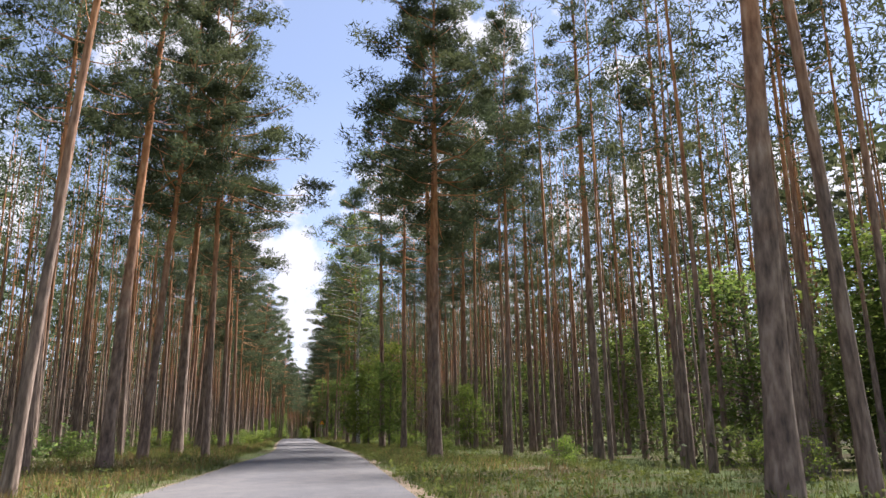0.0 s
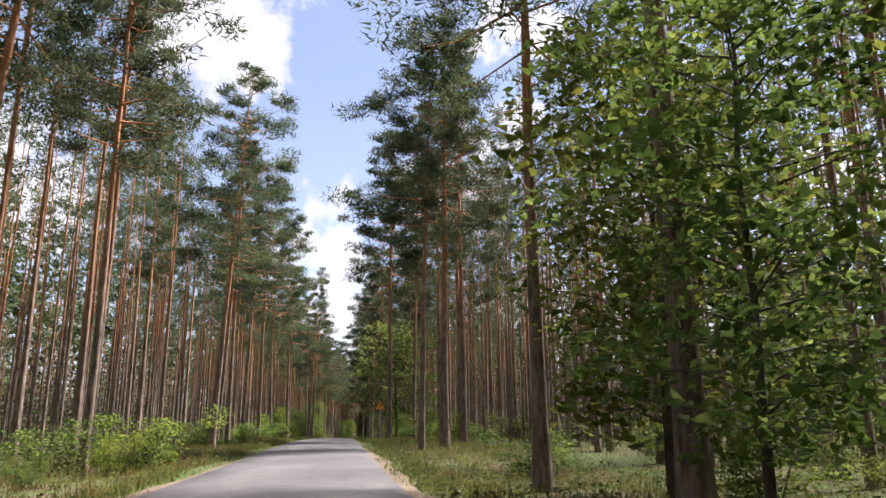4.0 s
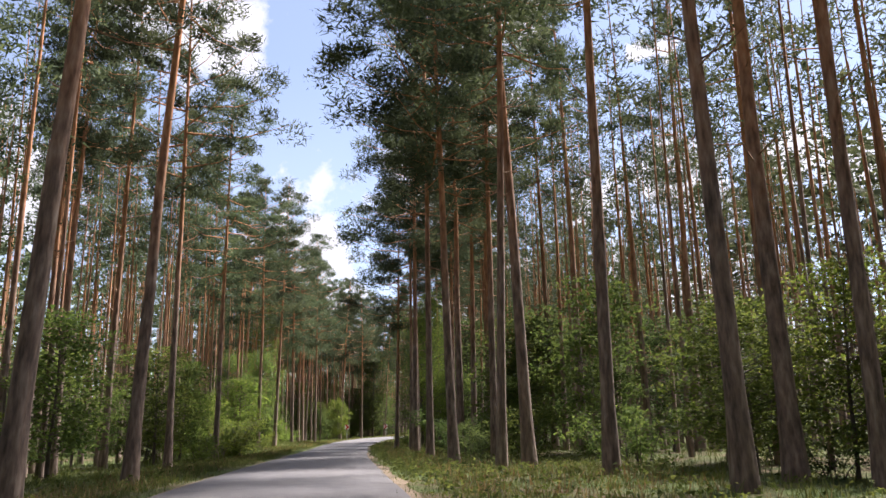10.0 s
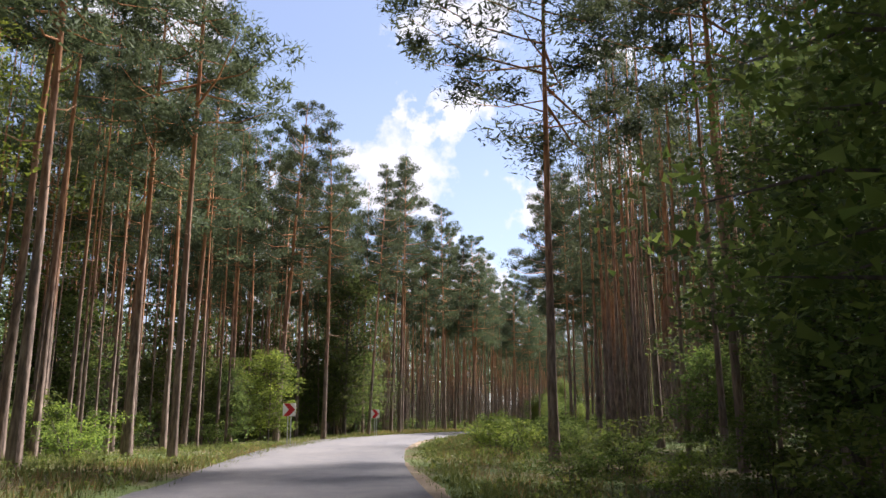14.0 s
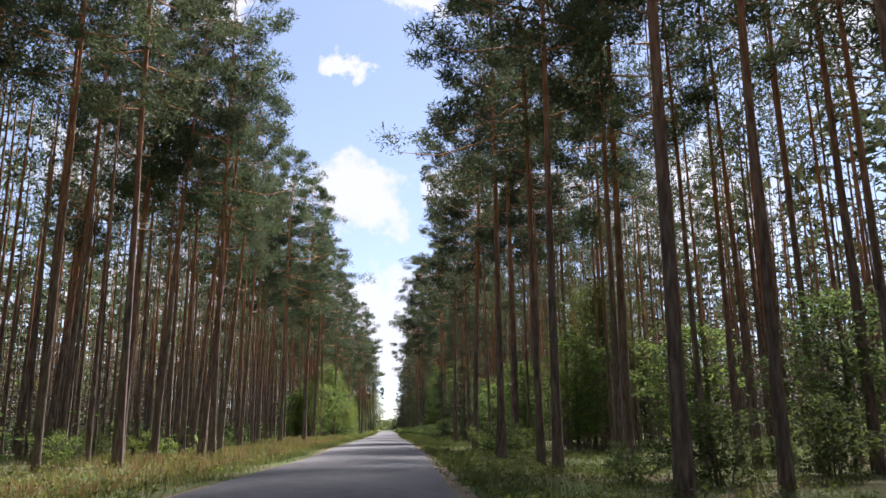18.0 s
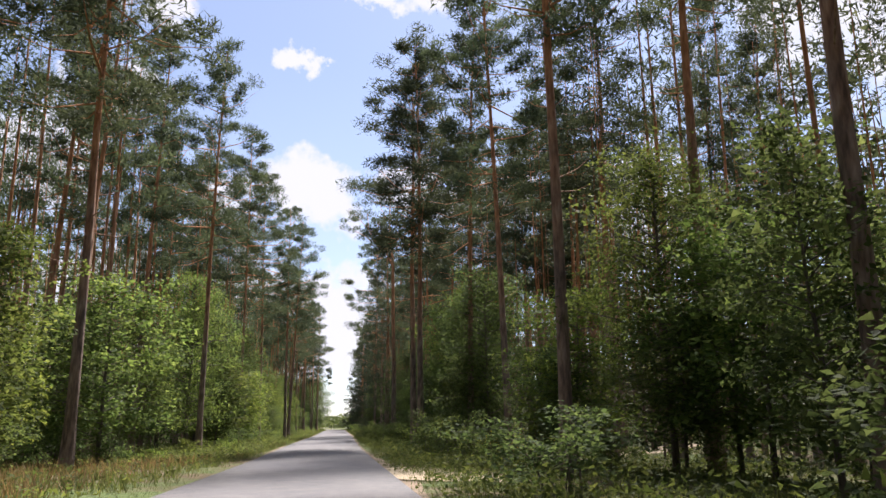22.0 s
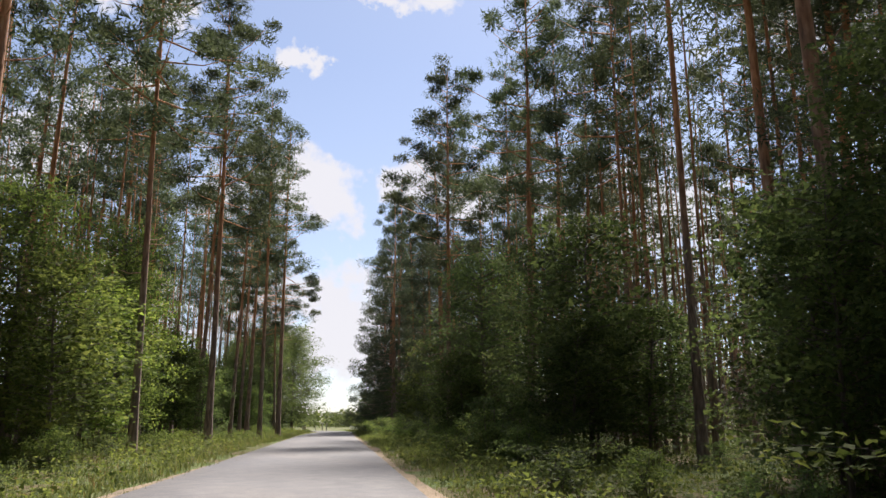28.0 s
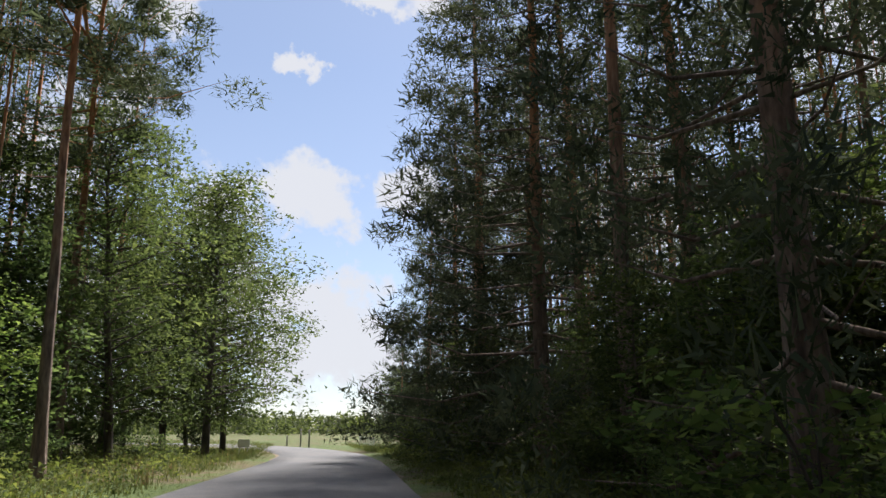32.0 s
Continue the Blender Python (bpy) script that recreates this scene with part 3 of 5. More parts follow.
def part(name, data, parent, label="", scale=(1, 1, 1), turn=0.0, lean=(0, 0)):
    o = new(name, data)
    o.parent = parent
    o.scale = scale
    o.rotation_euler = (lean[0], lean[1], turn)
    if label:
        tagged(o, label)
    return o


rng = np.random.default_rng(11)
TRUNKS, CROWNS, THIN_CROWNS = [], [], []
for k in range(5):
    tp, t_pts, t_z = pine_trunk(rng)
    TRUNKS.append(tp.mesh("pine_trunk", [PINE_BARK]))
    cp = pine_crown(rng, t_pts, t_z, 0.45, 3.6, 44, 3.2, 92, 104, 0.17, 0.026, 0.86, share=0.25)
    CROWNS.append(cp.mesh("pine_crown", [NEEDLES, PINE_BARK]))
    cp = pine_crown(rng, t_pts, t_z, 0.52, 2.7, 34, 2.6, 84, 90, 0.17, 0.027, 0.86, share=0.25)
    THIN_CROWNS.append(cp.mesh("pine_crown_thin", [NEEDLES, PINE_BARK]))
YOUNG = []
for k in range(3):
    tp, t_pts, t_z = pine_trunk(rng, 6, 8, 0)
    cp = pine_crown(rng, t_pts, t_z, 0.03, 4.2, 100, 2.4, 60, 80, 0.20, 0.035, 1.0, cone=True, share=0.27)
    YOUNG.append((tp.mesh("young_pine_trunk", [PINE_BARK]), cp.mesh("young_pine_crown", [DARK_NEEDLES, PINE_BARK])))

rng = np.random.default_rng(77)
PINE_LABEL = {0: "tall Scots pine with orange upper bark on the forest verge", 1: "slender Scots pine with a high thin crown in the wood"}
used_ground = []


def pine(s, u, d, h=None, wide=1.0, thin=False, lean=None, tilt=0.0):
    x, y = (float(v) for v in place(s, u))
    k = int(rng.integers(len(TRUNKS)))
    h = h or rng.uniform(24.0, 29.0)
    z = float(ground_z(x, y)[0])
    e = thing("pine_tree", x, y, z, PINE_LABEL[int(thin)], "tree", "pines along the road")
    lean = lean or (rng.normal(0, 0.012), rng.normal(0, 0.012))
    e.rotation_euler = (0, tilt, 0)
    turn = rng.uniform(0, 6.28)
    part("trunk", TRUNKS[k], e, "", (d / PINE_D, d / PINE_D, h / PINE_H), turn, lean)
    w = wide * rng.uniform(0.85, 1.15)
    part("crown", (THIN_CROWNS if thin else CROWNS)[k], e, "", (w, w, h / PINE_H), turn, lean)
    used_ground.append((x, y))
    return e


def young_pine(s, u, h, wide=1.0):
    x, y = (float(v) for v in place(s, u))
    k = int(rng.integers(len(YOUNG)))
    e = thing("young_pine", x, y, float(ground_z(x, y)[0]), "dense dark young pine with branches down to the ground", "tree", "young pines")
    turn, f = rng.uniform(0, 6.28), h / PINE_H
    part("trunk", YOUNG[k][0], e, "", (f * 1.5, f * 1.5, f), turn)
    part("crown", YOUNG[k][1], e, "", (f * wide, f * wide, f), turn)
    used_ground.append((x, y))


# trees whose trunks stand out, stretch by stretch: along, sideways, thickness
FRONT_A = (
    (12.4, 7.6, 0.50), (12.8, 9.5, 0.31), (17.1, -6.4, 0.27), (30.4, -8.1, 0.50), (33.6, 12.0, 0.43),
    (35.7, 5.0, 0.42), (37.7, 5.0, 0.34), (36.6, -8.1, 0.42), (41.1, -7.4, 0.50), (43.5, 5.9, 0.44), (51.0, 14.1, 0.45),
    (51.3, 10.2, 0.27), (53.6, -8.0, 0.42), (54.1, 5.7, 0.38), (55.2, 10.4, 0.34), (61.0, 5.0, 0.42),
    (72.0, 11.6, 0.36), (73.7, -11.4, 0.38), (74.0, -7.3, 0.30), (78.4, 10.5, 0.30), (82.5, -8.6, 0.44),
    (83.5, -11.7, 0.40), (84.1, 4.8, 0.42), (96.6, -10.5, 0.42), (116.3, 5.8, 0.47), (125.2, 8.2, 0.42),
)
FRONT_B = (
    (129.9, 18.2, 0.42), (132.4, 7.6, 0.34), (135.3, 9.7, 0.50), (138.8, 4.1, 0.44),
    (142.4, -10.3, 0.38), (137.0, 6.0, 0.30), (152.0, 15.3, 0.42), (156.1, -10.0, 0.40), (162.1, 4.5, 0.38), (163.3, 7.8, 0.40), (169.4, 9.3, 0.34),
    (175.9, -16.3, 0.40), (183.0, 8.9, 0.42), (193.2, 4.5, 0.36), (202.9, 7.5, 0.40),
    (205.0, 9.8, 0.44), (203.6, 10.8, 0.36), (206.0, 12.7, 0.42), (213.6, 6.1, 0.40), (208.0, 6.8, 0.36), (212.6, 5.0, 0.30), (204.3, -5.6, 0.42),
    (220.0, 4.6, 0.40), (221.5, 6.5, 0.32), (224.3, 16.7, 0.42), (225.5, 4.2, 0.34), (211.7, -5.4, 0.38),
)
FRONT_C = (
    (227.8, 12.2, 0.42), (230.9, 6.4, 0.42), (231.5, 11.7, 0.34), (235.7, -16.1, 0.42),
    (238.3, 4.5, 0.38), (238.7, 9.2, 0.43), (244.3, 4.6, 0.28), (244.9, 7.7, 0.31),
    (255.9, 9.5, 0.42), (247.7, 5.3, 0.36), (257.6, 9.3, 0.28), (262.3, -7.2, 0.36), (264.9, 8.2, 0.35),
    (274.1, -12.9, 0.42), (305.7, -13.2, 0.38), (324.6, 17.6, 0.46), (314.0, -14.0, 0.36),
    (315.9, -11.3, 0.42), (315.2, -7.4, 0.34), (330.7, 12.7, 0.38), (333.9, 13.2, 0.42), (341.3, 6.3, 0.34),
)
FRONT_D = (
    (341.7, 8.6, 0.27), (342.2, -16.3, 0.40), (349.1, 5.3, 0.29), (356.0, 6.0, 0.30), (356.2, 9.5, 0.40),
    (360.8, 5.1, 0.36), (363.5, -11.0, 0.32), (363.9, -12.7, 0.40), (366.7, -9.6, 0.34),
    (367.8, -17.8, 0.35), (371.0, -9.6, 0.27), (373.3, 7.7, 0.50), (377.8, 5.7, 0.39), (378.3, -13.0, 0.37),
    (381.7, -10.5, 0.27), (382.2, 10.5, 0.36), (390.4, 8.3, 0.27), (393.3, 5.6, 0.34), (396.7, 11.5, 0.26),
    (404.5, -13.6, 0.27), (409.2, -13.1, 0.28), (410.0, -8.2, 0.38), (412.2, -18.2, 0.40), (413.3, -12.0, 0.31),
)
FRONT_E = (
    (415.9, 10.1, 0.40), (416.3, 6.1, 0.38), (432.0, 10.7, 0.40), (431.8, -11.7, 0.36), (433.8, -14.1, 0.42),
    (405.7, 7.4, 0.34), (441.7, -11.5, 0.36), (444.1, 5.1, 0.42), (446.8, 4.9, 0.44), (464.5, -13.8, 0.32),
    (466.2, -17.8, 0.38), (497.0, -13.5, 0.38),
    (503.7, 5.5, 0.40), (508.2, 8.2, 0.50), (509.3, 9.9, 0.40), (515.9, 9.6, 0.43), (489.2, -6.2, 0.36),
)
FRONT_F = (
    (520.4, 11.1, 0.37), (543.0, -16.1, 0.36), (542.2, 11.7, 0.38), (550.2, 10.8, 0.35), (556.1, -17.1, 0.36),
    (562.6, -10.5, 0.40), (565.4, -8.4, 0.32), (568.0, -4.9, 0.40), (575.3, -8.3, 0.42), (562.1, -5.8, 0.34),
    (582.8, -10.0, 0.36), (586.6, 8.1, 0.34), (587.0, 6.3, 0.40), (589.6, -16.1, 0.38), (592.8, -13.5, 0.36),
    (608.9, -11.1, 0.28), (614.5, -15.1, 0.38),
)
front = {}
for rows in (FRONT_A, FRONT_B, FRONT_C, FRONT_D, FRONT_E, FRONT_F):
    for s, u, d in rows:
        front[s, u] = pine(s, u, d, h=rng.uniform(26.0, 29.5) if 0 < u < 7 else None, wide=1.36 if 0 < u < 5.3 else 1.15 if abs(u) < 9 else 0.95, thin=u > 6.6 or (u < 0 and int(s * 10) % 3 > 0), tilt=radians(rng.uniform(0.2, 3.0)) if u < 0 else 0.0)
# edge trees whose boughs hang over the road: along, sideways, height
EDGE_LEFT = (
    (103, -8.6, 25), (121, -7.2, 24), (136, -8.5, 26), (150, -7.6, 26), (165, -7.8, 27), (178.8, -7.0, 29), (192, -7.8, 26),
    (226, -7.6, 28), (240, -8.0, 26), (257, -7.8, 24), (279.5, -8.2, 25), (292, -10, 25), (353, -9.0, 28), (365.6, -8.8, 27),
    (395, -9.6, 27), (401, -8.2, 26), (422, -8.4, 26), (445, -8.4, 27), (466, -8.8, 29), (474, -7.9, 27), (487.5, -6.4, 28),
)
EDGE_MORE = (
    (520, -8.0, 26), (533, -7.6, 27), (545, -6.8, 27), (38, -5.6, 25), (52, -6.4, 25), (289, -7.2, 27), (285, 6.2, 24),
    (548, 6.5, 24), (537, 8.6, 25), (472, 8.6, 26), (493, 4.1, 28), (431, 7.8, 27), (438, 7.2, 26), (464, 13.0, 25), (456, 15.0, 25),
    (480, 9.4, 25), (590, -7.2, 24), (598, -9.6, 23), (91, 4.6, 23), (115, 4.4, 25), (254, 3.9, 22), (392.4, 6.8, 25),
)
for s, u, h in EDGE_LEFT + EDGE_MORE:
    pine(s, u, rng.uniform(0.30, 0.38), h=h, wide=1.22)


def forked_pine(s, u):
    """A half-bare pine: a fork high up, one bough reaching out over the road, needles only at the tips."""
    x, y = (float(v) for v in place(s, u))
    e = thing("forked_pine", x, y, float(ground_z(x, y)[0]), "half-bare forked pine with a sparse crown by the road", "tree")
    r = np.random.default_rng(41)
    bark, tips = Pieces(), []
    stem = (
        ([(0, 0, -0.3), (0.05, 0, 6), (-0.05, 0.1, 12), (-0.1, 0.1, 17.2), (-0.45, 0.1, 20), (-0.4, 0.2, 24.5)], (0.24, 0.20, 0.16, 0.13, 0.09, 0.03)),
        ([(-0.1, 0.1, 16.6), (-0.7, 0, 17.9), (-1.9, -0.2, 19.0), (-2.5, -0.2, 20.2), (-2.7, -0.2, 22.0)], (0.09, 0.075, 0.06, 0.045, 0.015)),
        ([(-1.9, -0.2, 19.0), (-3.0, -0.4, 19.6), (-4.4, -0.5, 20.3)], (0.045, 0.035, 0.012)),
        ([(-2.5, -0.2, 20.2), (-3.4, 0.3, 21.4), (-4.3, 0.6, 22.3)], (0.035, 0.025, 0.010)),
    )
    boughs = (
        ([(-0.35, 0.1, 19.0), (0.6, 0.2, 20.6), (0.9, 0.3, 23.0)], (0.05, 0.04, 0.012)),
        ([(-0.42, 0.1, 21.0), (-1.3, 0.3, 22.6), (-1.6, 0.3, 24.2)], (0.04, 0.03, 0.010)),
        ([(-0.1, 0.1, 14.5), (-1.2, 0.4, 15.3)], (0.03, 0.008)),
        ([(0.0, 0.1, 12.5), (0.9, -0.3, 13.2), (1.3, -0.4, 14.4)], (0.03, 0.02, 0.006)),
        ([(0.0, 0.1, 9.5), (-0.8, 0.2, 9.8)], (0.025, 0.006)))
    for pts, rad in stem + boughs:
        v, t = tube(pts, rad, 8 if rad[0] > 0.2 else 5)
        bark.add(v, t, 0, np.clip(v[:, 2], 0, 25) / PINE_H)
    for base, count, spread in (((-4.2, -0.4, 20.5), 6, 0.6), ((-4.0, 0.5, 22.0), 6, 0.6), ((-2.8, 0, 22.2), 5, 0.6), ((0.8, 0.3, 23.0), 8, 0.8), ((-1.5, 0.3, 24.0), 7, 0.7), ((-0.4, 0.2, 24.6), 7, 0.7), ((1.2, -0.3, 14.3), 2, 0.4)):
        tips.append(np.array(base) + r.normal(0, spread, (count, 3)) * np.array([1, 1, 0.7]))
    hubs = np.concatenate(tips)
    v, t = foliage_mass(r, hubs, r.uniform(0.35, 0.7, len(hubs)), 40, 110, 0.17, 0.026, "needles", 0.55, 0.24)
    needles = Pieces()
    needles.add(v, t, 0)
    turn = math.atan2(np.interp(s, LINE_S, TANGENT[:, 1]), np.interp(s, LINE_S, TANGENT[:, 0])) - math.pi / 2
    part("trunk", bark.mesh("forked_trunk", [PINE_BARK]), e, "", (1, 1, 1), turn)
    part("crown", needles.mesh("sparse_crown", [NEEDLES]), e, "", (1, 1, 1), turn)
    used_ground.append((x, y))


forked_pine(469.5, 4.95)


def low_boughs(e, s):
    """Drooping lower boughs over the road, bare but for their tips, and dead sticks below them."""
    r = np.random.default_rng(43)
    turn = math.atan2(np.interp(s, LINE_S, TANGENT[:, 1]), np.interp(s, LINE_S, TANGENT[:, 0])) - math.pi / 2
    for line, tips in (
            (((-0.1, 0, 12.9), (0.7, -0.1, 12.5), (1.5, -0.2, 11.9), (2.1, -0.2, 11.2), (2.8, -0.2, 10.9)), ((2.7, -0.2, 11.2, 9), (2.6, -0.1, 10.4, 4))),
            (((-0.1, 0, 12.1), (0.8, 0.2, 12.3), (1.6, 0.3, 12.35), (2.5, 0.2, 12.6)), ((2.5, 0.2, 12.7, 8), (2.9, 0.1, 12.1, 6))),
            (((-0.1, 0, 13.6), (-0.9, 0.3, 13.9), (-1.9, 0.4, 14.6)), ((-1.9, 0.4, 14.6, 5),)),
            (((-0.1, 0, 11.4), (0.5, 0, 11.4), (1.0, 0.1, 11.25)), ()),
            (((-0.1, 0, 10.5), (0.8, -0.1, 10.5), (1.7, -0.1, 10.35)), ())):
        limb = Pieces()
        v, t = tube(line, np.linspace(0.045, 0.012, len(line)), 5)
        limb.add(v, t, 1, np.full(len(v), 0.35))
        if tips:
            hubs = np.concatenate([np.array(q[:3]) + r.normal(0, 0.3, (q[3], 3)) for q in tips])
            v, t = foliage_mass(r, hubs, r.uniform(0.28, 0.5, len(hubs)), 40, 100, 0.16, 0.026, "needles", 0.6, 0.24)
            limb.add(v, t, 0)
        part("bough", limb.mesh("pine_bough", [NEEDLES, PINE_BARK]), e, "", (0.9, 0.9, 1.05), turn)


low_boughs(front[568.0, -4.9], 568.0)


def clear_of(x, y, gap):
    return all((x - a) ** 2 + (y - b) ** 2 > gap * gap for a, b in used_ground)


# more pines of the first rows, by stretch: from, to, nearest, farthest, count, slender
for s0, s1, u0, u1, count, thin in (
        (20, 125, -15, -9.5, 17, True), (125, 235, -16, -10, 17, True), (235, 300, -17, -11, 12, True),
        (338, 420, -16, -10.0, 19, True), (420, 570, -17, -10, 18, True),
        (14, 125, 9, 15, 9, True), (125, 240, 9, 15, 9, True), (240, 330, 10, 18, 8, False), (300, 348, -27, -12.5, 24, False), (300, 348, -42, -27, 18, True),
        (330, 420, 8, 16, 8, False), (420, 600, 8, 15, 10, False)):
    made = tries = 0
    while made < count and tries < 900:
        tries += 1
        s, u = rng.uniform(s0, s1), rng.uniform(u0, u1)
        x, y = place(s, u)
        if clear_of(x, y, 2.3):
            pine(s, u, rng.uniform(0.20, 0.34), thin=thin)
            made += 1

# ---------------------------------------------------------------- the wood behind
def wood(name, side, label):
    """Trees deeper in, too many to count: one object."""
    r = np.random.default_rng(5 if side < 0 else 6)
    kinds = []
    for k in range(7):
        tp, pts, z = pine_trunk(r, 5, 5, 0)
        near = k < 4
        cp = pine_crown(r, pts, z, 0.52 if k % 2 else 0.46, 2.8, 20 if near else 13, 2.0 if near else 1.8, 16 if near else 6, 10 if near else 3, 0.30 if near else 0.8, 0.075 if near else 0.26, 0.95 if near else 1.15, wood=0, share=0.36 if near else 0.75)
        kinds.append((tp.arrays(), cp.arrays()))
    spots = {}
    for s0, s1, n0, n1, gap in ((12, 640, 11, 26, 2.8), (12, 700, 26, 62, 4.2), (12, 720, 62, 100, 7.6)):
        n = int((s1 - s0) * (n1 - n0) / gap**2 * 1.5)
        for s, u in zip(r.uniform(s0, s1, n), side * r.uniform(n0, n1, n)):
            if side < 0 and s > 615 or side > 0 and s > 640:
                continue
            x, y = (float(v) for v in place(s, u))
            i, j = int(x // gap), int(y // gap)
            if any((x - a) ** 2 + (y - b) ** 2 < gap * gap * 0.55 for p in (-1, 0, 1) for q in (-1, 0, 1) for a, b, _ in spots.get((gap, i + p, j + q), ())):
                continue
            spots.setdefault((gap, i, j), []).append((x, y, abs(u)))
    xyu = np.array([p for v in spots.values() for p in v])
    xy, far_in = xyu[:, :2], xyu[:, 2]
    keep = np.array([clear_of(x, y, 1.6) for x, y in xy])
    xy = xy[keep]
    zz = ground_z(xy[:, 0], xy[:, 1])
    deep = np.array([d > 26 for d in far_in])[keep]
    pick = np.where(deep, r.integers(4, 7, len(xy)), r.integers(0, 4, len(xy)))
    out = Pieces()
    for k, (ta, ca) in enumerate(kinds):
        sel = pick == k
        n = int(sel.sum())
        if not n:
            continue
        a = r.uniform(0, 6.28, n)
        hs, ds = r.uniform(0.82, 1.10, n), r.uniform(0.42, 0.85, n)
        for (v, t, m, rise), mat in ((ta, 0), (ca, 1)):
            w = ds if mat == 0 else r.uniform(0.8, 1.15, n)
            x = (v[None, :, 0] * np.cos(a)[:, None] - v[None, :, 1] * np.sin(a)[:, None]) * w[:, None] + xy[sel, 0][:, None]
            y = (v[None, :, 0] * np.sin(a)[:, None] + v[None, :, 1] * np.cos(a)[:, None]) * w[:, None] + xy[sel, 1][:, None]
            z = v[None, :, 2] * hs[:, None] + zz[sel][:, None]
            tt = t[None] + (np.arange(n) * len(v))[:, None, None]
            out.add(np.stack([x, y, z], -1).reshape(-1, 3), tt.reshape(-1, 3), mat, np.tile(rise, n))
    # slender suppressed stems under the canopy
    for k in range(1500):
        s, u = r.uniform(12, 640 if side > 0 else 605), side * (13 + 60 * r.uniform() ** 1.2)
        x, y = (float(q) for q in place(s, u))
        z = float(np.interp(s, LINE_S, LINE[:, 2]))
        a, hh, w = r.normal(0, 0.25, 2), r.uniform(13, 19), r.uniform(0.05, 0.10)
        v, t = tube([(x, y, z - 0.8), (x + a[0] * 0.5, y + a[1] * 0.5, z + hh * 0.5), (x + a[0], y + a[1], z + hh)], [w, w * 0.75, w * 0.3], 4)
        out.add(v, t, 0, np.clip((v[:, 2] - z) / PINE_H, 0, 1) * 0.8)
    # low growth between the trunks
    n = 4600
    s = r.uniform(10, 640 if side > 0 else 612, n)
    u = side * (13 + 82 * r.uniform(0, 1, n) ** 1.2)
    x, y = place(s, u)
    h = (0.8 + 0.055 * np.abs(u)) * r.uniform(0.4, 1.5, n)
    z = ground_z(x, y)
    for pick_in, k, size in ((np.abs(u) < 32, 26, 0.26), (np.abs(u) >= 32, 7, 0.75)):
        m = int(pick_in.sum())
        c = np.column_stack([np.repeat(q[pick_in], k) for q in (x, y, z)])
        c += np.column_stack([r.normal(0, 0.9, (m * k, 2)), r.uniform(0.05, 1.0, m * k) * np.repeat(h[pick_in], k)])
        v, t = leaves(r, c, size)
        out.add(v, t, 2)
    # young growth at mid height between the trunks, its dimness put into the twig colour
    for n, k, u0, u1, size in ((900, 110, 22, 44, 0.32), (2400, 30, 44, 88, 0.75)):
        x, y = place(r.uniform(25, 640 if side > 0 else 600, n), side * r.uniform(u0, u1, n))
        h = r.uniform(3.5, 12.0, n)
        c = np.column_stack([np.repeat(x, k), np.repeat(y, k), np.repeat(ground_z(x, y), k)])
        c += np.column_stack([r.normal(0, 0.9, (n * k, 2)), r.uniform(0.1, 1.0, n * k) * np.repeat(h, k)])
        v, t = leaves(r, c, size)
        out.add(v, t, 3)
    # thick growth at the far side of the stand
    n, k = 1900, 70
    x, y = place(r.uniform(5, 690 if side > 0 else 600, n), side * r.uniform(72, 100, n))
    h = r.uniform(9.0, 20.0, n)
    c = np.column_stack([np.repeat(x, k), np.repeat(y, k), np.repeat(ground_z(x, y), k)])
    c += np.column_stack([r.normal(0, 1.5, (n * k, 2)), r.uniform(0.0, 1.0, n * k) * np.repeat(h, k)])
    v, t = leaves(r, c, 1.15)
    out.add(v, t, 2)
    tagged(new(name, out.mesh(name, [PINE_BARK, NEEDLES, DARK_LEAVES, DIM_TWIGS])), label, "forest", "", "stuff")


wood("pine_wood", -1, "dense stand of slender pines with bare trunks behind the verge")
wood("pine_wood", 1, "dim pine wood with sky showing between the trunks")


def far_wood():
    """The wood's edge far beyond the fields at the road's end."""
    r = np.random.default_rng(9)
    out = Pieces()
    n = 1300
    a = r.uniform(-1.0, 1.2, n)
    d = 430 + 160 * np.sin(a * 5) * 0.3 + r.uniform(0, 150, n)
    x, y = 66 + np.sin(a) * d, 610 + np.cos(a) * d
    m = 420
    near, side_way = r.uniform(250, 430, m), r.uniform(-0.05, 0.45, m)
    x, y = np.append(x, 44.7 + side_way * near), np.append(y, 552 + near * 0.99)
    n += m
    z = ground_z(x, y)
    h = r.uniform(8, 13, n)
    h[-m:] *= 0.72
    k = 34
    c = np.column_stack([np.repeat(x, k), np.repeat(y, k), np.repeat(z, k)])
    f = r.uniform(0.05, 1.0, n * k)
    wide = 3.0 * np.sqrt(np.clip(1.08 - f, 0, 1))
    c += np.column_stack([r.normal(0, 0.55, n * k) * wide, r.normal(0, 0.55, n * k) * wide, f * np.repeat(h, k)])
    v, t = leaves(r, c, 1.5)
    out.add(v, t, 0)
    tagged(new("far_wood", out.mesh("far_wood", [DARK_LEAVES])), "distant dark edge of a wood beyond the fields", "forest", "", "stuff")


far_wood()

# ---------------------------------------------------------------- broad-leaved undergrowth
BUSHES, SAPLINGS, TREES = [], [], []
for k in range(4):
    w, f = broadleaf(rng, 2.0, 1.25, 0.06, 26, (20, 32), 0.09, stems=6, trunk_r=0.022, oval=1)
    BUSHES.append((w.mesh("bush_stems", [OAK_BARK]), f))
for k in range(4):
    w, f = broadleaf(rng, 7.0, 2.4, 0.14, 56, (24, 44), 0.13, stems=1, trunk_r=0.075, oval=1)
    SAPLINGS.append((w.mesh("sapling_wood", [OAK_BARK]), f))
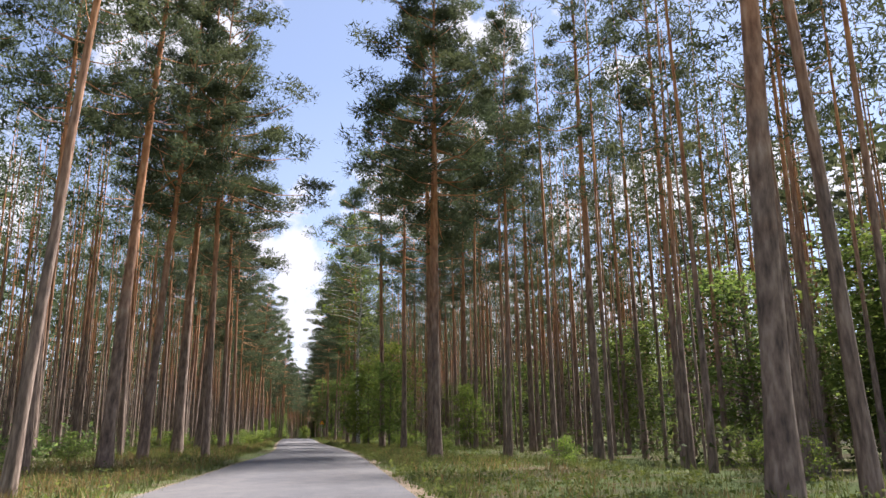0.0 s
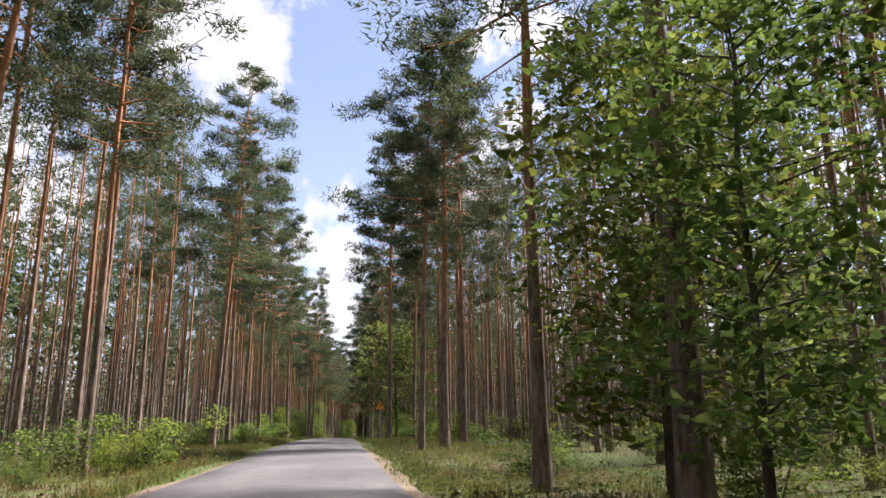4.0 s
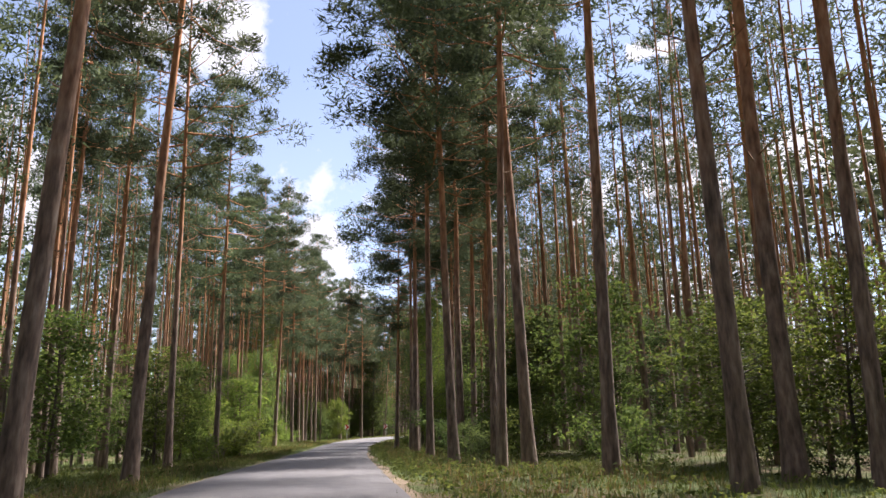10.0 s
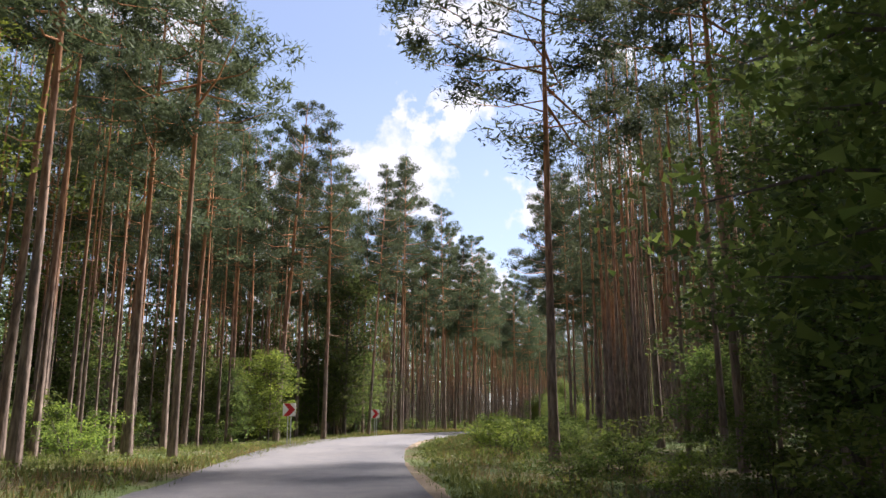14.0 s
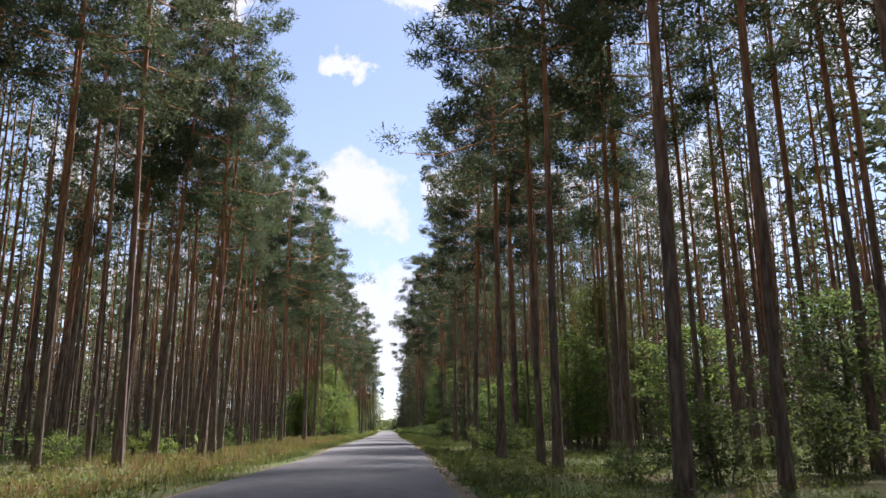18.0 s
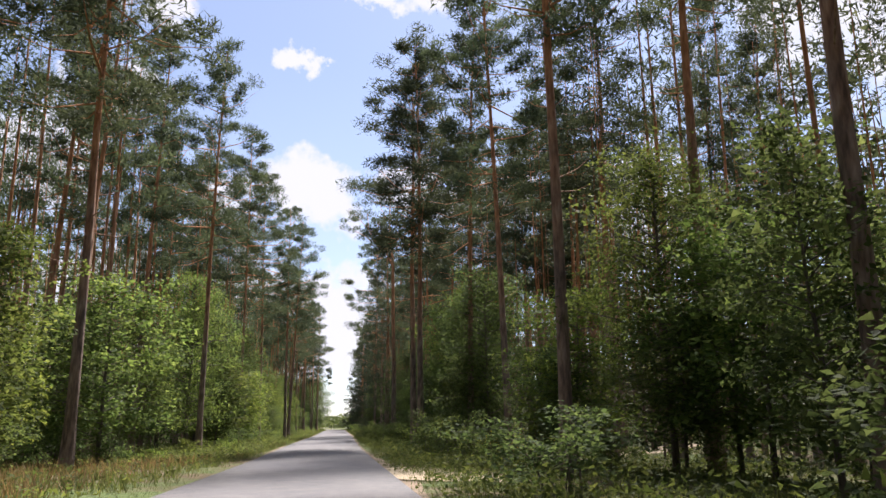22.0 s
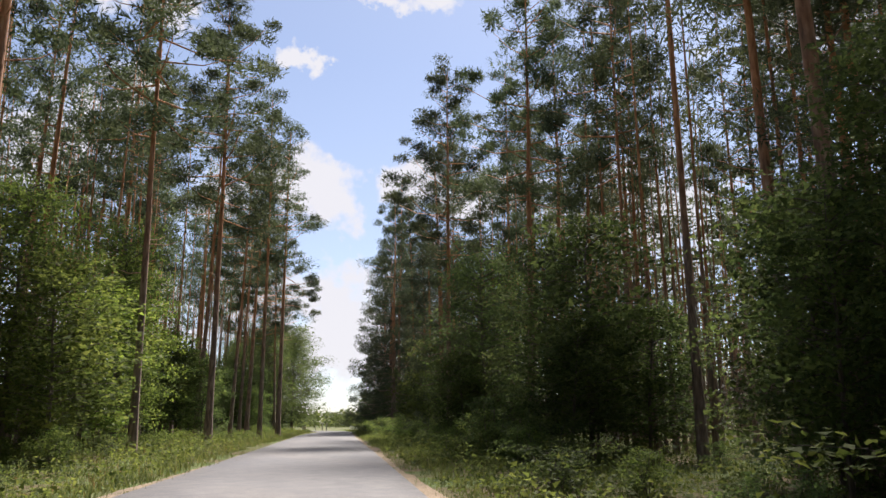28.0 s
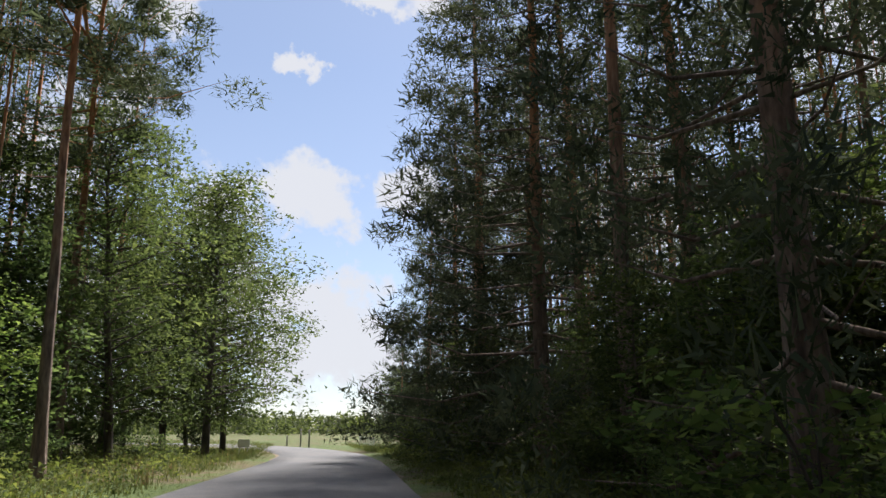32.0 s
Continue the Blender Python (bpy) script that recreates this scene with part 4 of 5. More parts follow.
for k in range(3):
    w, f = broadleaf(rng, 13.0, 4.2, 0.12, 90, (36, 84), 0.14, stems=1, trunk_r=0.17)
    TREES.append((w.mesh("oak_wood", [OAK_BARK]), f))
BIRCHES = []
for k in range(2):
    w, f = broadleaf(rng, 19.0, 2.7, 0.38, 70, (10, 44), 0.13, stems=1, trunk_r=0.13)
    BIRCHES.append((w.mesh("birch_wood", [BIRCH_BARK]), f))
rng = np.random.default_rng(78)
# tint of each plant; sun or shade on it is partly put into this colour
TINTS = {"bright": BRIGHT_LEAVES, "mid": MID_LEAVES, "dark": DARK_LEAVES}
LEAF_MESH = {}


def foliage(shape, k, tint):
    """The leaf mesh of a shape in one of the tints, made once."""
    key = (shape, k, tint)
    if key not in LEAF_MESH:
        LEAF_MESH[key] = {"bush": BUSHES, "sapling": SAPLINGS, "tree": TREES, "birch": BIRCHES}[shape][k][1].mesh(shape + "_leaves", [TINTS[tint]])
    return LEAF_MESH[key]


LEAFY = {
    "shrub": ("low_shrub", 2.0, "shrub", "low {} leafy shrub on the forest floor"),
    "bush": ("bush", 2.0, "bush", "{} leafy bush at the edge of the wood"),
    "sapling": ("young_tree", 7.0, "tree", "{} young broad-leaved tree under the pines"),
    "birch": ("birch_tree", 19.0, "tree", "{} birch with a thin white trunk"),
    "tree": ("oak_tree", 13.0, "tree", "{} broad-leaved tree with a full low crown"),
}
# label words for the tints, lit and shaded tones being part of the leaf colour
WORDS = {"bright": "sun-toned yellow-green", "mid": "fresh green", "dark": "shade-toned dark green"}


def leafy(shape, s, u, h, wide=1.0, tint="mid"):
    name, h0, cat, label = LEAFY[shape]
    kinds = {"bush": BUSHES, "shrub": BUSHES, "sapling": SAPLINGS, "tree": TREES, "birch": BIRCHES}[shape]
    k = int(rng.integers(len(kinds)))
    x, y = (float(v) for v in place(s, u))
    e = thing(name, x, y, float(ground_z(x, y)[0]), label.format(WORDS[tint]), cat, "undergrowth")
    f, turn = h / h0, rng.uniform(0, 6.28)
    part("stem" if shape in ("bush", "shrub") else "trunk", kinds[k][0], e, "", (f * wide, f * wide, f), turn)
    part("foliage", foliage("bush" if shape == "shrub" else shape, k, tint), e, "", (f * wide, f * wide, f), turn)


# single ones that stand out: shape, along, sideways, height, width, tint
LEAFY_A = (
    ("birch", 281, -12.5, 19.0, 1.0, "bright"), ("birch", 77, 4.6, 25.0, 1.15, "mid"), ("birch", 300, -18.5, 24.0, 1.2, "bright"), ("sapling", 88, 6.2, 10.0, 1.0, "bright"),
    ("sapling", 80, 9.0, 11.0, 0.9, "bright"), ("sapling", 83, 5.2, 8.0, 0.9, "mid"), ("sapling", 148.6, 5.4, 11.5, 1.1, "mid"), ("sapling", 60, 5.4, 7.0, 0.9, "mid"),
    ("sapling", 51.5, 9.9, 4.4, 1.1, "bright"), ("sapling", 74.3, 5.3, 8.6, 1.0, "bright"), ("tree", 266, 6.6, 13.5, 0.8, "mid"), ("tree", 270, 9.5, 12.0, 0.9, "dark"), ("tree", 259, 10.5, 12.0, 1.0, "dark"),
    ("tree", 276, 11, 11.0, 1.0, "dark"), ("tree", 265, -9.0, 9.5, 0.75, "mid"),
)
LEAFY_B = (
    ("tree", 272, -14, 10.0, 0.9, "mid"), ("tree", 328.5, -10.8, 16.0, 0.92, "dark"), ("tree", 327, -19, 13.0, 0.9, "mid"), ("tree", 333, -13.8, 11.0, 0.8, "dark"),
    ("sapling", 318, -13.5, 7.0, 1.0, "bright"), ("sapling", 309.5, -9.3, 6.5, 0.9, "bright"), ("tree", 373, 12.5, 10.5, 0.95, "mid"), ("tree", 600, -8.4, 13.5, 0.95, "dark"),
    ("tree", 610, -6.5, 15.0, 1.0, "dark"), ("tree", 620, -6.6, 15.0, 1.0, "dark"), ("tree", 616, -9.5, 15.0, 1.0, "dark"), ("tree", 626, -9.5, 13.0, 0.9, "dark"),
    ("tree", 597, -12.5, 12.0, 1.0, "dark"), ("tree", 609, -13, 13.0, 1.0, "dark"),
)
LEAFY_C = (
    ("tree", 623, -13, 14.0, 1.0, "dark"), ("tree", 588, -12, 10.0, 0.9, "dark"), ("tree", 580, -13.5, 9.0, 0.9, "dark"), ("tree", 455, -10.5, 11.0, 0.9, "mid"),
    ("tree", 468, -10.0, 11.5, 0.9, "dark"), ("tree", 478, -11.5, 12.0, 0.9, "mid"), ("tree", 487, -10.5, 10.0, 0.9, "dark"), ("tree", 500, -9.8, 9.0, 0.9, "mid"),
    ("tree", 442, -11.5, 9.5, 0.9, "mid"), ("tree", 530, -11.0, 10.0, 0.9, "mid"), ("tree", 545, -11.5, 10.5, 0.9, "bright"), ("tree", 438, 8.2, 10.5, 0.9, "dark"),
    ("tree", 452, 10.5, 10.0, 0.9, "mid"), ("tree", 459, 11.0, 9.0, 0.9, "mid"),
)
LEAFY_E = (
    ("tree", 416, 9.0, 9.5, 0.85, "mid"), ("sapling", 419.5, 7.4, 6.0, 1.1, "bright"), ("sapling", 447, 8.0, 10.0, 1.0, "mid"), ("sapling", 451, 10.5, 12.0, 0.9, "bright"),
    ("tree", 463, 9.5, 12.0, 0.75, "mid"), ("tree", 455, -9.6, 10.5, 0.9, "dark"), ("tree", 447.5, -9.6, 12.0, 0.75, "mid"), ("tree", 538, -9.8, 10.5, 0.8, "mid"),
    ("sapling", 528, 8.4, 9.0, 1.0, "dark"), ("tree", 549, 9.6, 12.0, 0.75, "dark"), ("sapling", 575, 8.0, 9.0, 1.0, "mid"),
)
LEAFY_D = (
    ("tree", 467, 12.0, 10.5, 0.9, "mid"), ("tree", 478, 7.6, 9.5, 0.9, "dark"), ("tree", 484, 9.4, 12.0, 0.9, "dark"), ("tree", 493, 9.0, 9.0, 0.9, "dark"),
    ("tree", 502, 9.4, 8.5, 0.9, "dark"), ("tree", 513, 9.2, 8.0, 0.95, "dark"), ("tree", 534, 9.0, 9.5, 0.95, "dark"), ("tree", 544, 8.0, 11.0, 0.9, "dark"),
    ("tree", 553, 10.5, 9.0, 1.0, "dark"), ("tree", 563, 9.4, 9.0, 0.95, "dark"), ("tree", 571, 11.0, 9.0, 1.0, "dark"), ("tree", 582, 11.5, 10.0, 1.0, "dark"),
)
for rows in (LEAFY_A, LEAFY_B, LEAFY_C, LEAFY_D, LEAFY_E):
    for row in rows:
        leafy(*row)
for row in (
        (399, 7.0, 17, 0.9), (486, 5.2, 25, 0.8), (508, 8.3, 9, 1.0), (520, 13.0, 18, 1.0), (556, 7.2, 22, 0.75), (566, 14.0, 13, 1.0), (578.5, 5.3, 23.4, 0.8), (577, 11.0, 18, 1.0), (585, 9.5, 21, 1.15),
        (592, 5.6, 24, 1.2), (600, 5.3, 23, 1.15), (606, 5.2, 18, 1.0), (611, 4.6, 14, 0.75), (617, 4.0, 9, 1.0), (620, 7.2, 12, 1.0), (628, 7.5, 8, 1.0), (640, 9.0, 7, 1.0)):
    young_pine(*row)
# thickets: shape, from, to, nearest, farthest, count, low, high, tints
THICKET_A = (
    ("bush", 14, 100, -14, -6.5, 22, 0.7, 1.7, ("bright", "mid")), ("bush", 14, 120, 6, 15, 24, 0.6, 1.8, ("mid", "bright")),
    ("bush", 100, 190, -10, -6.2, 20, 1.0, 2.5, ("mid", "bright")), ("bush", 120, 200, 5.5, 13, 24, 0.9, 2.5, ("mid", "bright")),
    ("sapling", 172, 216, 7.5, 13.5, 11, 3.0, 5.5, ("mid", "bright")), ("sapling", 176, 212, -12, -8.4, 7, 3.0, 5.0, ("mid", "bright")),
    ("bush", 190, 270, -12, -6.8, 32, 1.5, 3.4, ("mid", "bright")), ("sapling", 200, 262, -14, -9, 16, 3.5, 6.5, ("mid", "mid", "bright")),
)
THICKET_B = (
    ("bush", 200, 250, 5.5, 14, 20, 1.2, 3.0, ("mid", "dark")), ("sapling", 222, 290, 8, 17, 16, 4.0, 9.0, ("dark", "mid")),
    ("bush", 262, 340, 4.6, 12, 36, 1.0, 2.0, ("mid", "mid", "bright")), ("bush", 285, 330, -16, -10, 20, 1.2, 2.8, ("mid", "bright")),
    ("bush", 335, 420, -16, -10, 16, 0.8, 1.8, ("mid", "bright")), ("bush", 340, 400, 6, 14, 16, 1.0, 2.2, ("dark", "mid")),
    ("sapling", 345, 420, 9, 17, 16, 4.5, 8.5, ("dark", "mid")), ("sapling", 398, 520, 6.4, 10, 26, 3.5, 6.5, ("mid", "dark")),
)
THICKET_C = (
    ("bush", 398, 620, 3.9, 8, 50, 1.0, 2.6, ("mid", "dark")), ("sapling", 415, 540, -14, -8.2, 34, 4.0, 8.0, ("mid", "dark", "bright")),
    ("bush", 415, 600, -11, -6.6, 28, 0.8, 2.2, ("mid", "dark")), ("sapling", 515, 612, 8.0, 12.5, 14, 3.5, 6.5, ("dark", "mid")),
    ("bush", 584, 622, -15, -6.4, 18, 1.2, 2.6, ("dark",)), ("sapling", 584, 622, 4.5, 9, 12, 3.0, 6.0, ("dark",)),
    ("bush", 428, 612, 3.5, 6.8, 48, 1.0, 2.5, ("mid", "mid", "dark")), ("sapling", 470, 600, 6.5, 10, 12, 3.5, 6.5, ("dark", "mid")),
    ("sapling", 300, 346, -23, -12.5, 18, 5.0, 10.0, ("dark", "mid")), ("bush", 296, 326, 4.6, 9.5, 20, 0.9, 1.8, ("mid", "mid", "bright")),
    ("sapling", 540, 612, -17, -9.5, 22, 4.0, 8.5, ("dark", "mid", "dark")),
    ("shrub", 420, 600, 4.4, 12, 60, 0.6, 1.4, ("mid", "mid", "dark")), ("shrub", 425, 590, -12, -6.2, 38, 0.5, 1.2, ("mid", "mid", "bright")),
)
for shape, s0, s1, u0, u1, count, h0, h1, tints in THICKET_A + THICKET_B + THICKET_C:
    for k in range(int(count * (0.84 if shape == "bush" else 1))):
        s, u = rng.uniform(s0, s1), rng.uniform(u0, u1)
        if shape == "sapling" and 237 < s < 249 and 0 < u < 12:
            u += 6.0
        leafy(shape, s, u, rng.uniform(h0, h1), rng.uniform(0.85, 1.25), tints[int(rng.integers(len(tints)))])

# a few more where the wood stands close: leaning red trunks in the bend, dark growth behind the right edge
for s, u, d, h, tilt in ((335.9, -9.0, 0.34, 29, 0.03), (335.0, -7.8, 0.34, 28, 0.035), (340.9, -9.8, 0.28, 27, 0.02), (327.3, -8.0, 0.26, 25, 0.06),
                         (239.6, 8.4, 0.42, 27, 0.0)):
    pine(s, u, d, h=h, tilt=tilt, thin=True)
leafy("tree", 252.5, 6.6, 13.5, 0.5, "bright")
for s, u, h, w in ((590, 9.5, 24, 1.1), (596, 8.2, 23, 1.2), (604, 8.5, 21, 1.2), (612, 7.5, 16, 1.2)):
    young_pine(s, u, h, w)
for s0, s1, u0, u1, count, h0, h1 in ((244, 305, 15, 26, 16, 6.0, 10.0), (535, 600, 13, 19, 6, 6.0, 9.0), (15, 110, 17, 28, 18, 5.0, 9.0)):
    for k in range(count):
        leafy("sapling", rng.uniform(s0, s1), rng.uniform(u0, u1), rng.uniform(h0, h1), rng.uniform(0.9, 1.3), "dark" if s0 > 200 else "mid")
for s0, s1, u0, u1, count in ((255, 330, 18, 42, 16), (428, 462, 12, 24, 10), (528, 566, 12, 22, 6)):
    for k in range(count):
        pine(rng.uniform(s0, s1), rng.uniform(u0, u1), rng.uniform(0.28, 0.40))

# ---------------------------------------------------------------- ground, road, verges
def ground():
    gx = np.concatenate([[-3000, -1500, -700, -350, -220], np.arange(-150, 150, 3.0), [180, 260, 400, 800, 1600, 3000]])
    gy = np.concatenate([[-3000, -1200, -500, -200], np.arange(-80, 760, 3.0), [800, 900, 1100, 1500, 2400, 4000]])
    xx, yy = np.meshgrid(gx, gy)
    z = ground_z(xx.ravel(), yy.ravel())
    v = np.column_stack([xx.ravel(), yy.ravel(), z])
    n, m = len(gx), len(gy)
    i = (np.arange(m - 1)[:, None] * n + np.arange(n - 1)[None]).ravel()
    t = np.concatenate([np.stack([i, i + 1, i + n + 1], -1), np.stack([i, i + n + 1, i + n], -1)])
    me = tri_mesh("ground", v, t, [FLOOR])
    me.shade_smooth()
    tagged(new("ground", me), "forest floor of moss, grass and brown needles", "ground", "", "structure")


def strip(name, s0, s1, edges, mat, label, category, step=2.0, wobble=0.0, loose=(0, 6)):
    """A ribbon along the road: each edge is a share of the way from the left to the right kerb line, an offset and a height."""
    s = np.arange(s0, s1, step)
    r = np.random.default_rng(3)
    left, right = np.interp(s, EDGE_AT, EDGE_L), np.interp(s, EDGE_AT, EDGE_R)
    cols = []
    for k, (share, off, dz) in enumerate(edges):
        w = np.zeros(len(s))
        if wobble and k in loose:
            w = np.convolve(r.normal(0, wobble, len(s) + 4), np.ones(5) / 3, "valid")
        x, y = place(s, left + (right - left) * share + off + w)
        cols.append(np.column_stack([x, y, np.interp(s, LINE_S, LINE[:, 2]) + dz]))
    v = np.stack(cols, 1).reshape(-1, 3)
    n = len(edges)
    i = (np.arange(len(s) - 1)[:, None] * n + np.arange(n - 1)[None]).ravel()
    t = np.concatenate([np.stack([i, i + 1, i + n + 1], -1), np.stack([i, i + n + 1, i + n], -1)])
    me = tri_mesh(name, v, t, [mat])
    me.shade_smooth()
    return tagged(new(name, me), label, category, "", "structure")


ground()
strip("road", -75, 800, ((0, 0, -0.06), (0, 0.06, 0.0), (0.25, 0, 0.025), (0.5, 0, 0.035), (0.75, 0, 0.025), (1, -0.06, 0.0), (1, 0, -0.06)), ASPHALT, "worn grey asphalt of a narrow forest road", "road", 1.0, 0.04)
strip("shoulder_left", -75, 800, ((0, -0.50, -0.16), (0, -0.22, -0.055), (0, 0.30, -0.03)), LITTER, "strip of sand and brown needles beside the asphalt", "road shoulder", 1.0, 0.10, (0, 1))
strip("shoulder_right", -75, 800, ((1, -0.30, -0.03), (1, 0.22, -0.055), (1, 0.62, -0.16)), LITTER, "strip of sand and brown needles beside the asphalt", "road shoulder", 1.0, 0.13, (1, 2))


def grass(name, bands, mat, label, seed):
    r = np.random.default_rng(seed)
    cs, hs = [], []
    for s0, s1, u0, u1, count, h in bands:
        s, u = r.uniform(s0, s1, count), u0 + (u1 - u0) * r.uniform(0, 1, count) ** 1.3
        x, y = place(s, u)
        z = ground_z(x, y)
        cs.append(np.column_stack([x, y, z]))
        hs.append(np.full(count, h) * r.uniform(0.5, 1.3, count))
    c, h = np.concatenate(cs), np.concatenate(hs)
    c, h = np.repeat(c, 6, 0), np.repeat(h, 6) * r.uniform(0.6, 1.15, len(h) * 6)
    n = len(c)
    c = c + np.column_stack([r.normal(0, 0.16, (n, 2)), np.zeros(n)])
    a, ln = r.uniform(0, 6.28, n), r.normal(0, 0.35, (n, 2))
    side = np.column_stack([np.cos(a), np.sin(a), np.zeros(n)]) * (0.008 + 0.022 * h)[:, None]
    tip = c + np.column_stack([ln[:, 0] * h, ln[:, 1] * h, h])
    c[:, 2] -= 0.03
    v = np.stack([c - side, c + side, tip], 1).reshape(-1, 3)
    me = tri_mesh(name, v, np.arange(n * 3).reshape(-1, 3), [mat])
    tagged(new(name, me), label, "grass", "", "stuff")


grass("verge_grass", ((8, 640, -4.1, -11, 25000, 0.27), (8, 640, 2.15, 9, 21000, 0.27), (8, 620, -3.55, -4.3, 2600, 0.12), (8, 620, 1.6, 2.4, 2600, 0.12), (8, 640, -11, -22, 9000, 0.32), (8, 640, 9, 22, 9000, 0.34), (600, 700, -40, -4, 5000, 0.3)), GRASS, "uneven green grass and weeds along the verge", 21)
grass("dry_grass", ((8, 120, -4.4, -10, 2600, 0.32), (330, 430, -5, -11, 3200, 0.36), (8, 330, 2.6, 8, 4200, 0.28), (120, 330, -4.4, -7, 2600, 0.26), (430, 620, -4.4, -9, 700, 0.28)), STRAW, "dry yellow-brown grass stalks on the verge", 22)


def verge_weeds():
    """Low leafy weeds, moss cushions and seedlings along both verges."""
    r = np.random.default_rng(33)
    p = Pieces()
    for s0, s1, u0, u1, n, top in ((8, 630, -4.2, -12.0, 9000, 0.5), (8, 630, 1.9, 10.0, 12000, 0.5), (400, 612, 2.6, 13.0, 9000, 0.85), (425, 600, -4.8, -14.0, 6500, 0.8)):
        s, u = r.uniform(s0, s1, n), u0 + (u1 - u0) * r.uniform(0, 1, n) ** 1.2
        x, y = place(s, u)
        z = ground_z(x, y)
        h = r.uniform(0.08, top, n) ** 1.3
        k = 11
        c = np.column_stack([np.repeat(q, k) for q in (x, y, z)])
        c += np.column_stack([r.normal(0, 0.16, (n * k, 2)), r.uniform(0.05, 1.0, n * k) * np.repeat(h, k)])
        v, t = leaves(r, c, 0.10)
        p.add(v, t, 0)
    tagged(new("verge_weeds", p.mesh("verge_weeds", [MID_LEAVES])), "low leafy weeds and seedlings along the verge", "plants", "", "stuff")


verge_weeds()

# ---------------------------------------------------------------- road signs
def box_bm(bm, lo, hi):
    m = bmesh.ops.create_cube(bm, size=1.0)
    for v in m["verts"]:
        v.co = Vector([lo[k] + (v.co[k] + 0.5) * (hi[k] - lo[k]) for k in range(3)])


def poly_plate(name, outline, y0, y1, mat, parent, label=""):
    """A plate in the x-z plane from an outline, y0 (front) to y1 (back)."""
    bm = bmesh.new()
    f = [bm.verts.new((x, y0, z)) for x, z in outline]
    b = [bm.verts.new((x, y1, z)) for x, z in outline]
    bm.faces.new(f)
    bm.faces.new(b[::-1])
    for k in range(len(f)):
        bm.faces.new((f[k - 1], f[k], b[k], b[k - 1])[::-1])
    bmesh.ops.recalc_face_normals(bm, faces=bm.faces)
    me = bpy.data.meshes.new(name)
    bm.to_mesh(me)
    bm.free()
    me.materials.append(mat)
    return part(name, me, parent, label)


def rounded(outline, r, n=4):
    """The outline with its corners rounded by r."""
    out = []
    for k in range(len(outline)):
        a, b, c = (Vector(outline[(k + d) % len(outline)]) for d in (-1, 0, 1))
        p, q = b + (a - b).normalized() * r, b + (c - b).normalized() * r
        for i in range(n + 1):
            t = i / n
            out.append(tuple((1 - t) ** 2 * p + 2 * t * (1 - t) * b + t * t * q))
    return out


def post(parent, height, x=0.0, y=0.045, r=0.03):
    v, t = tube([(x, y, -0.3), (x, y, height * 0.5), (x, y, height)], [r, r, r], 10)
    part("post", tri_mesh("sign_post", v, t, [STEEL]), parent, "galvanised steel post")


def face_road(e, s, u, turn=0.0):
    x, y = (float(v) for v in place(s, u))
    tx, ty = np.interp(s, LINE_S, TANGENT[:, 0]), np.interp(s, LINE_S, TANGENT[:, 1])
    e.location = (x, y, float(ground_z(x, y)[0]))
    e.rotation_euler = (0, 0, math.atan2(ty, tx) - math.pi / 2 + radians(turn))


def bend_sign(s, u, mid, side):
    e = thing("warning_sign", 0, 0, 0, "yellow triangular bend warning sign on a steel post", "road sign")
    face_road(e, s, u)
    h = side * 0.866
    tri = ((-side / 2, mid - h / 3), (side / 2, mid - h / 3), (0, mid + h * 2 / 3))
    inner = tuple((x * 0.84, mid + (z - mid) * 0.84) for x, z in tri)
    poly_plate("plate", rounded(tri, 0.06), -0.002, 0.012, SIGN_RED, e, "faded red rim")
    poly_plate("panel", rounded(inner, 0.05), -0.006, -0.003, SIGN_YELLOW, e, "orange-yellow panel")
    k = side / 0.75
    arrow = [(-0.07, -0.12), (-0.025, -0.12), (-0.025, -0.02), (0.0, 0.035), (0.055, 0.06), (0.05, 0.03), (0.125, 0.085), (0.05, 0.135), (0.055, 0.105), (-0.015, 0.085), (-0.06, 0.02)]
    poly_plate("arrow", [(x * k, mid + z * k) for x, z in arrow], -0.010, -0.007, SIGN_BLACK, e)
    poly_plate("back", rounded(tri, 0.06), 0.0125, 0.016, SIGN_BACK, e)
    post(e, mid + h * 0.4)


def chevron_sign(s, u, low, side, turn=0.0):
    e = thing("chevron_sign", 0, 0, 0, "square white board with a red chevron on two steel posts", "road sign", "chevron boards in the bend")
    face_road(e, s, u, turn)
    w, z0 = side / 2, low
    sq = ((-w, z0), (w, z0), (w, z0 + side), (-w, z0 + side))
    poly_plate("board", rounded(sq, 0.03), 0.0, 0.02, SIGN_WHITE, e, "white sheet-metal board")
    m = z0 + side / 2
    chev = [(-w * 0.92, z0 + 0.01), (0.0, z0 + 0.01), (w * 0.97, m), (0.0, z0 + side - 0.01), (-w * 0.92, z0 + side - 0.01), (-0.02, m)]
    poly_plate("chevron", chev, -0.005, -0.001, SIGN_RED, e, "red arrow head")
    poly_plate("back", rounded(sq, 0.03), 0.0205, 0.024, SIGN_BACK, e)
    post(e, z0 + side * 0.8, 0.10, 0.055, 0.025)
    post(e, z0 + side * 0.8, -0.06, 0.055, 0.025)


bend_sign(131.5, 3.0, 2.58, 0.78)
chevron_sign(300.0, -5.2, 1.55, 0.66, 4)
chevron_sign(319.8, -4.85, 1.50, 0.66, -6)


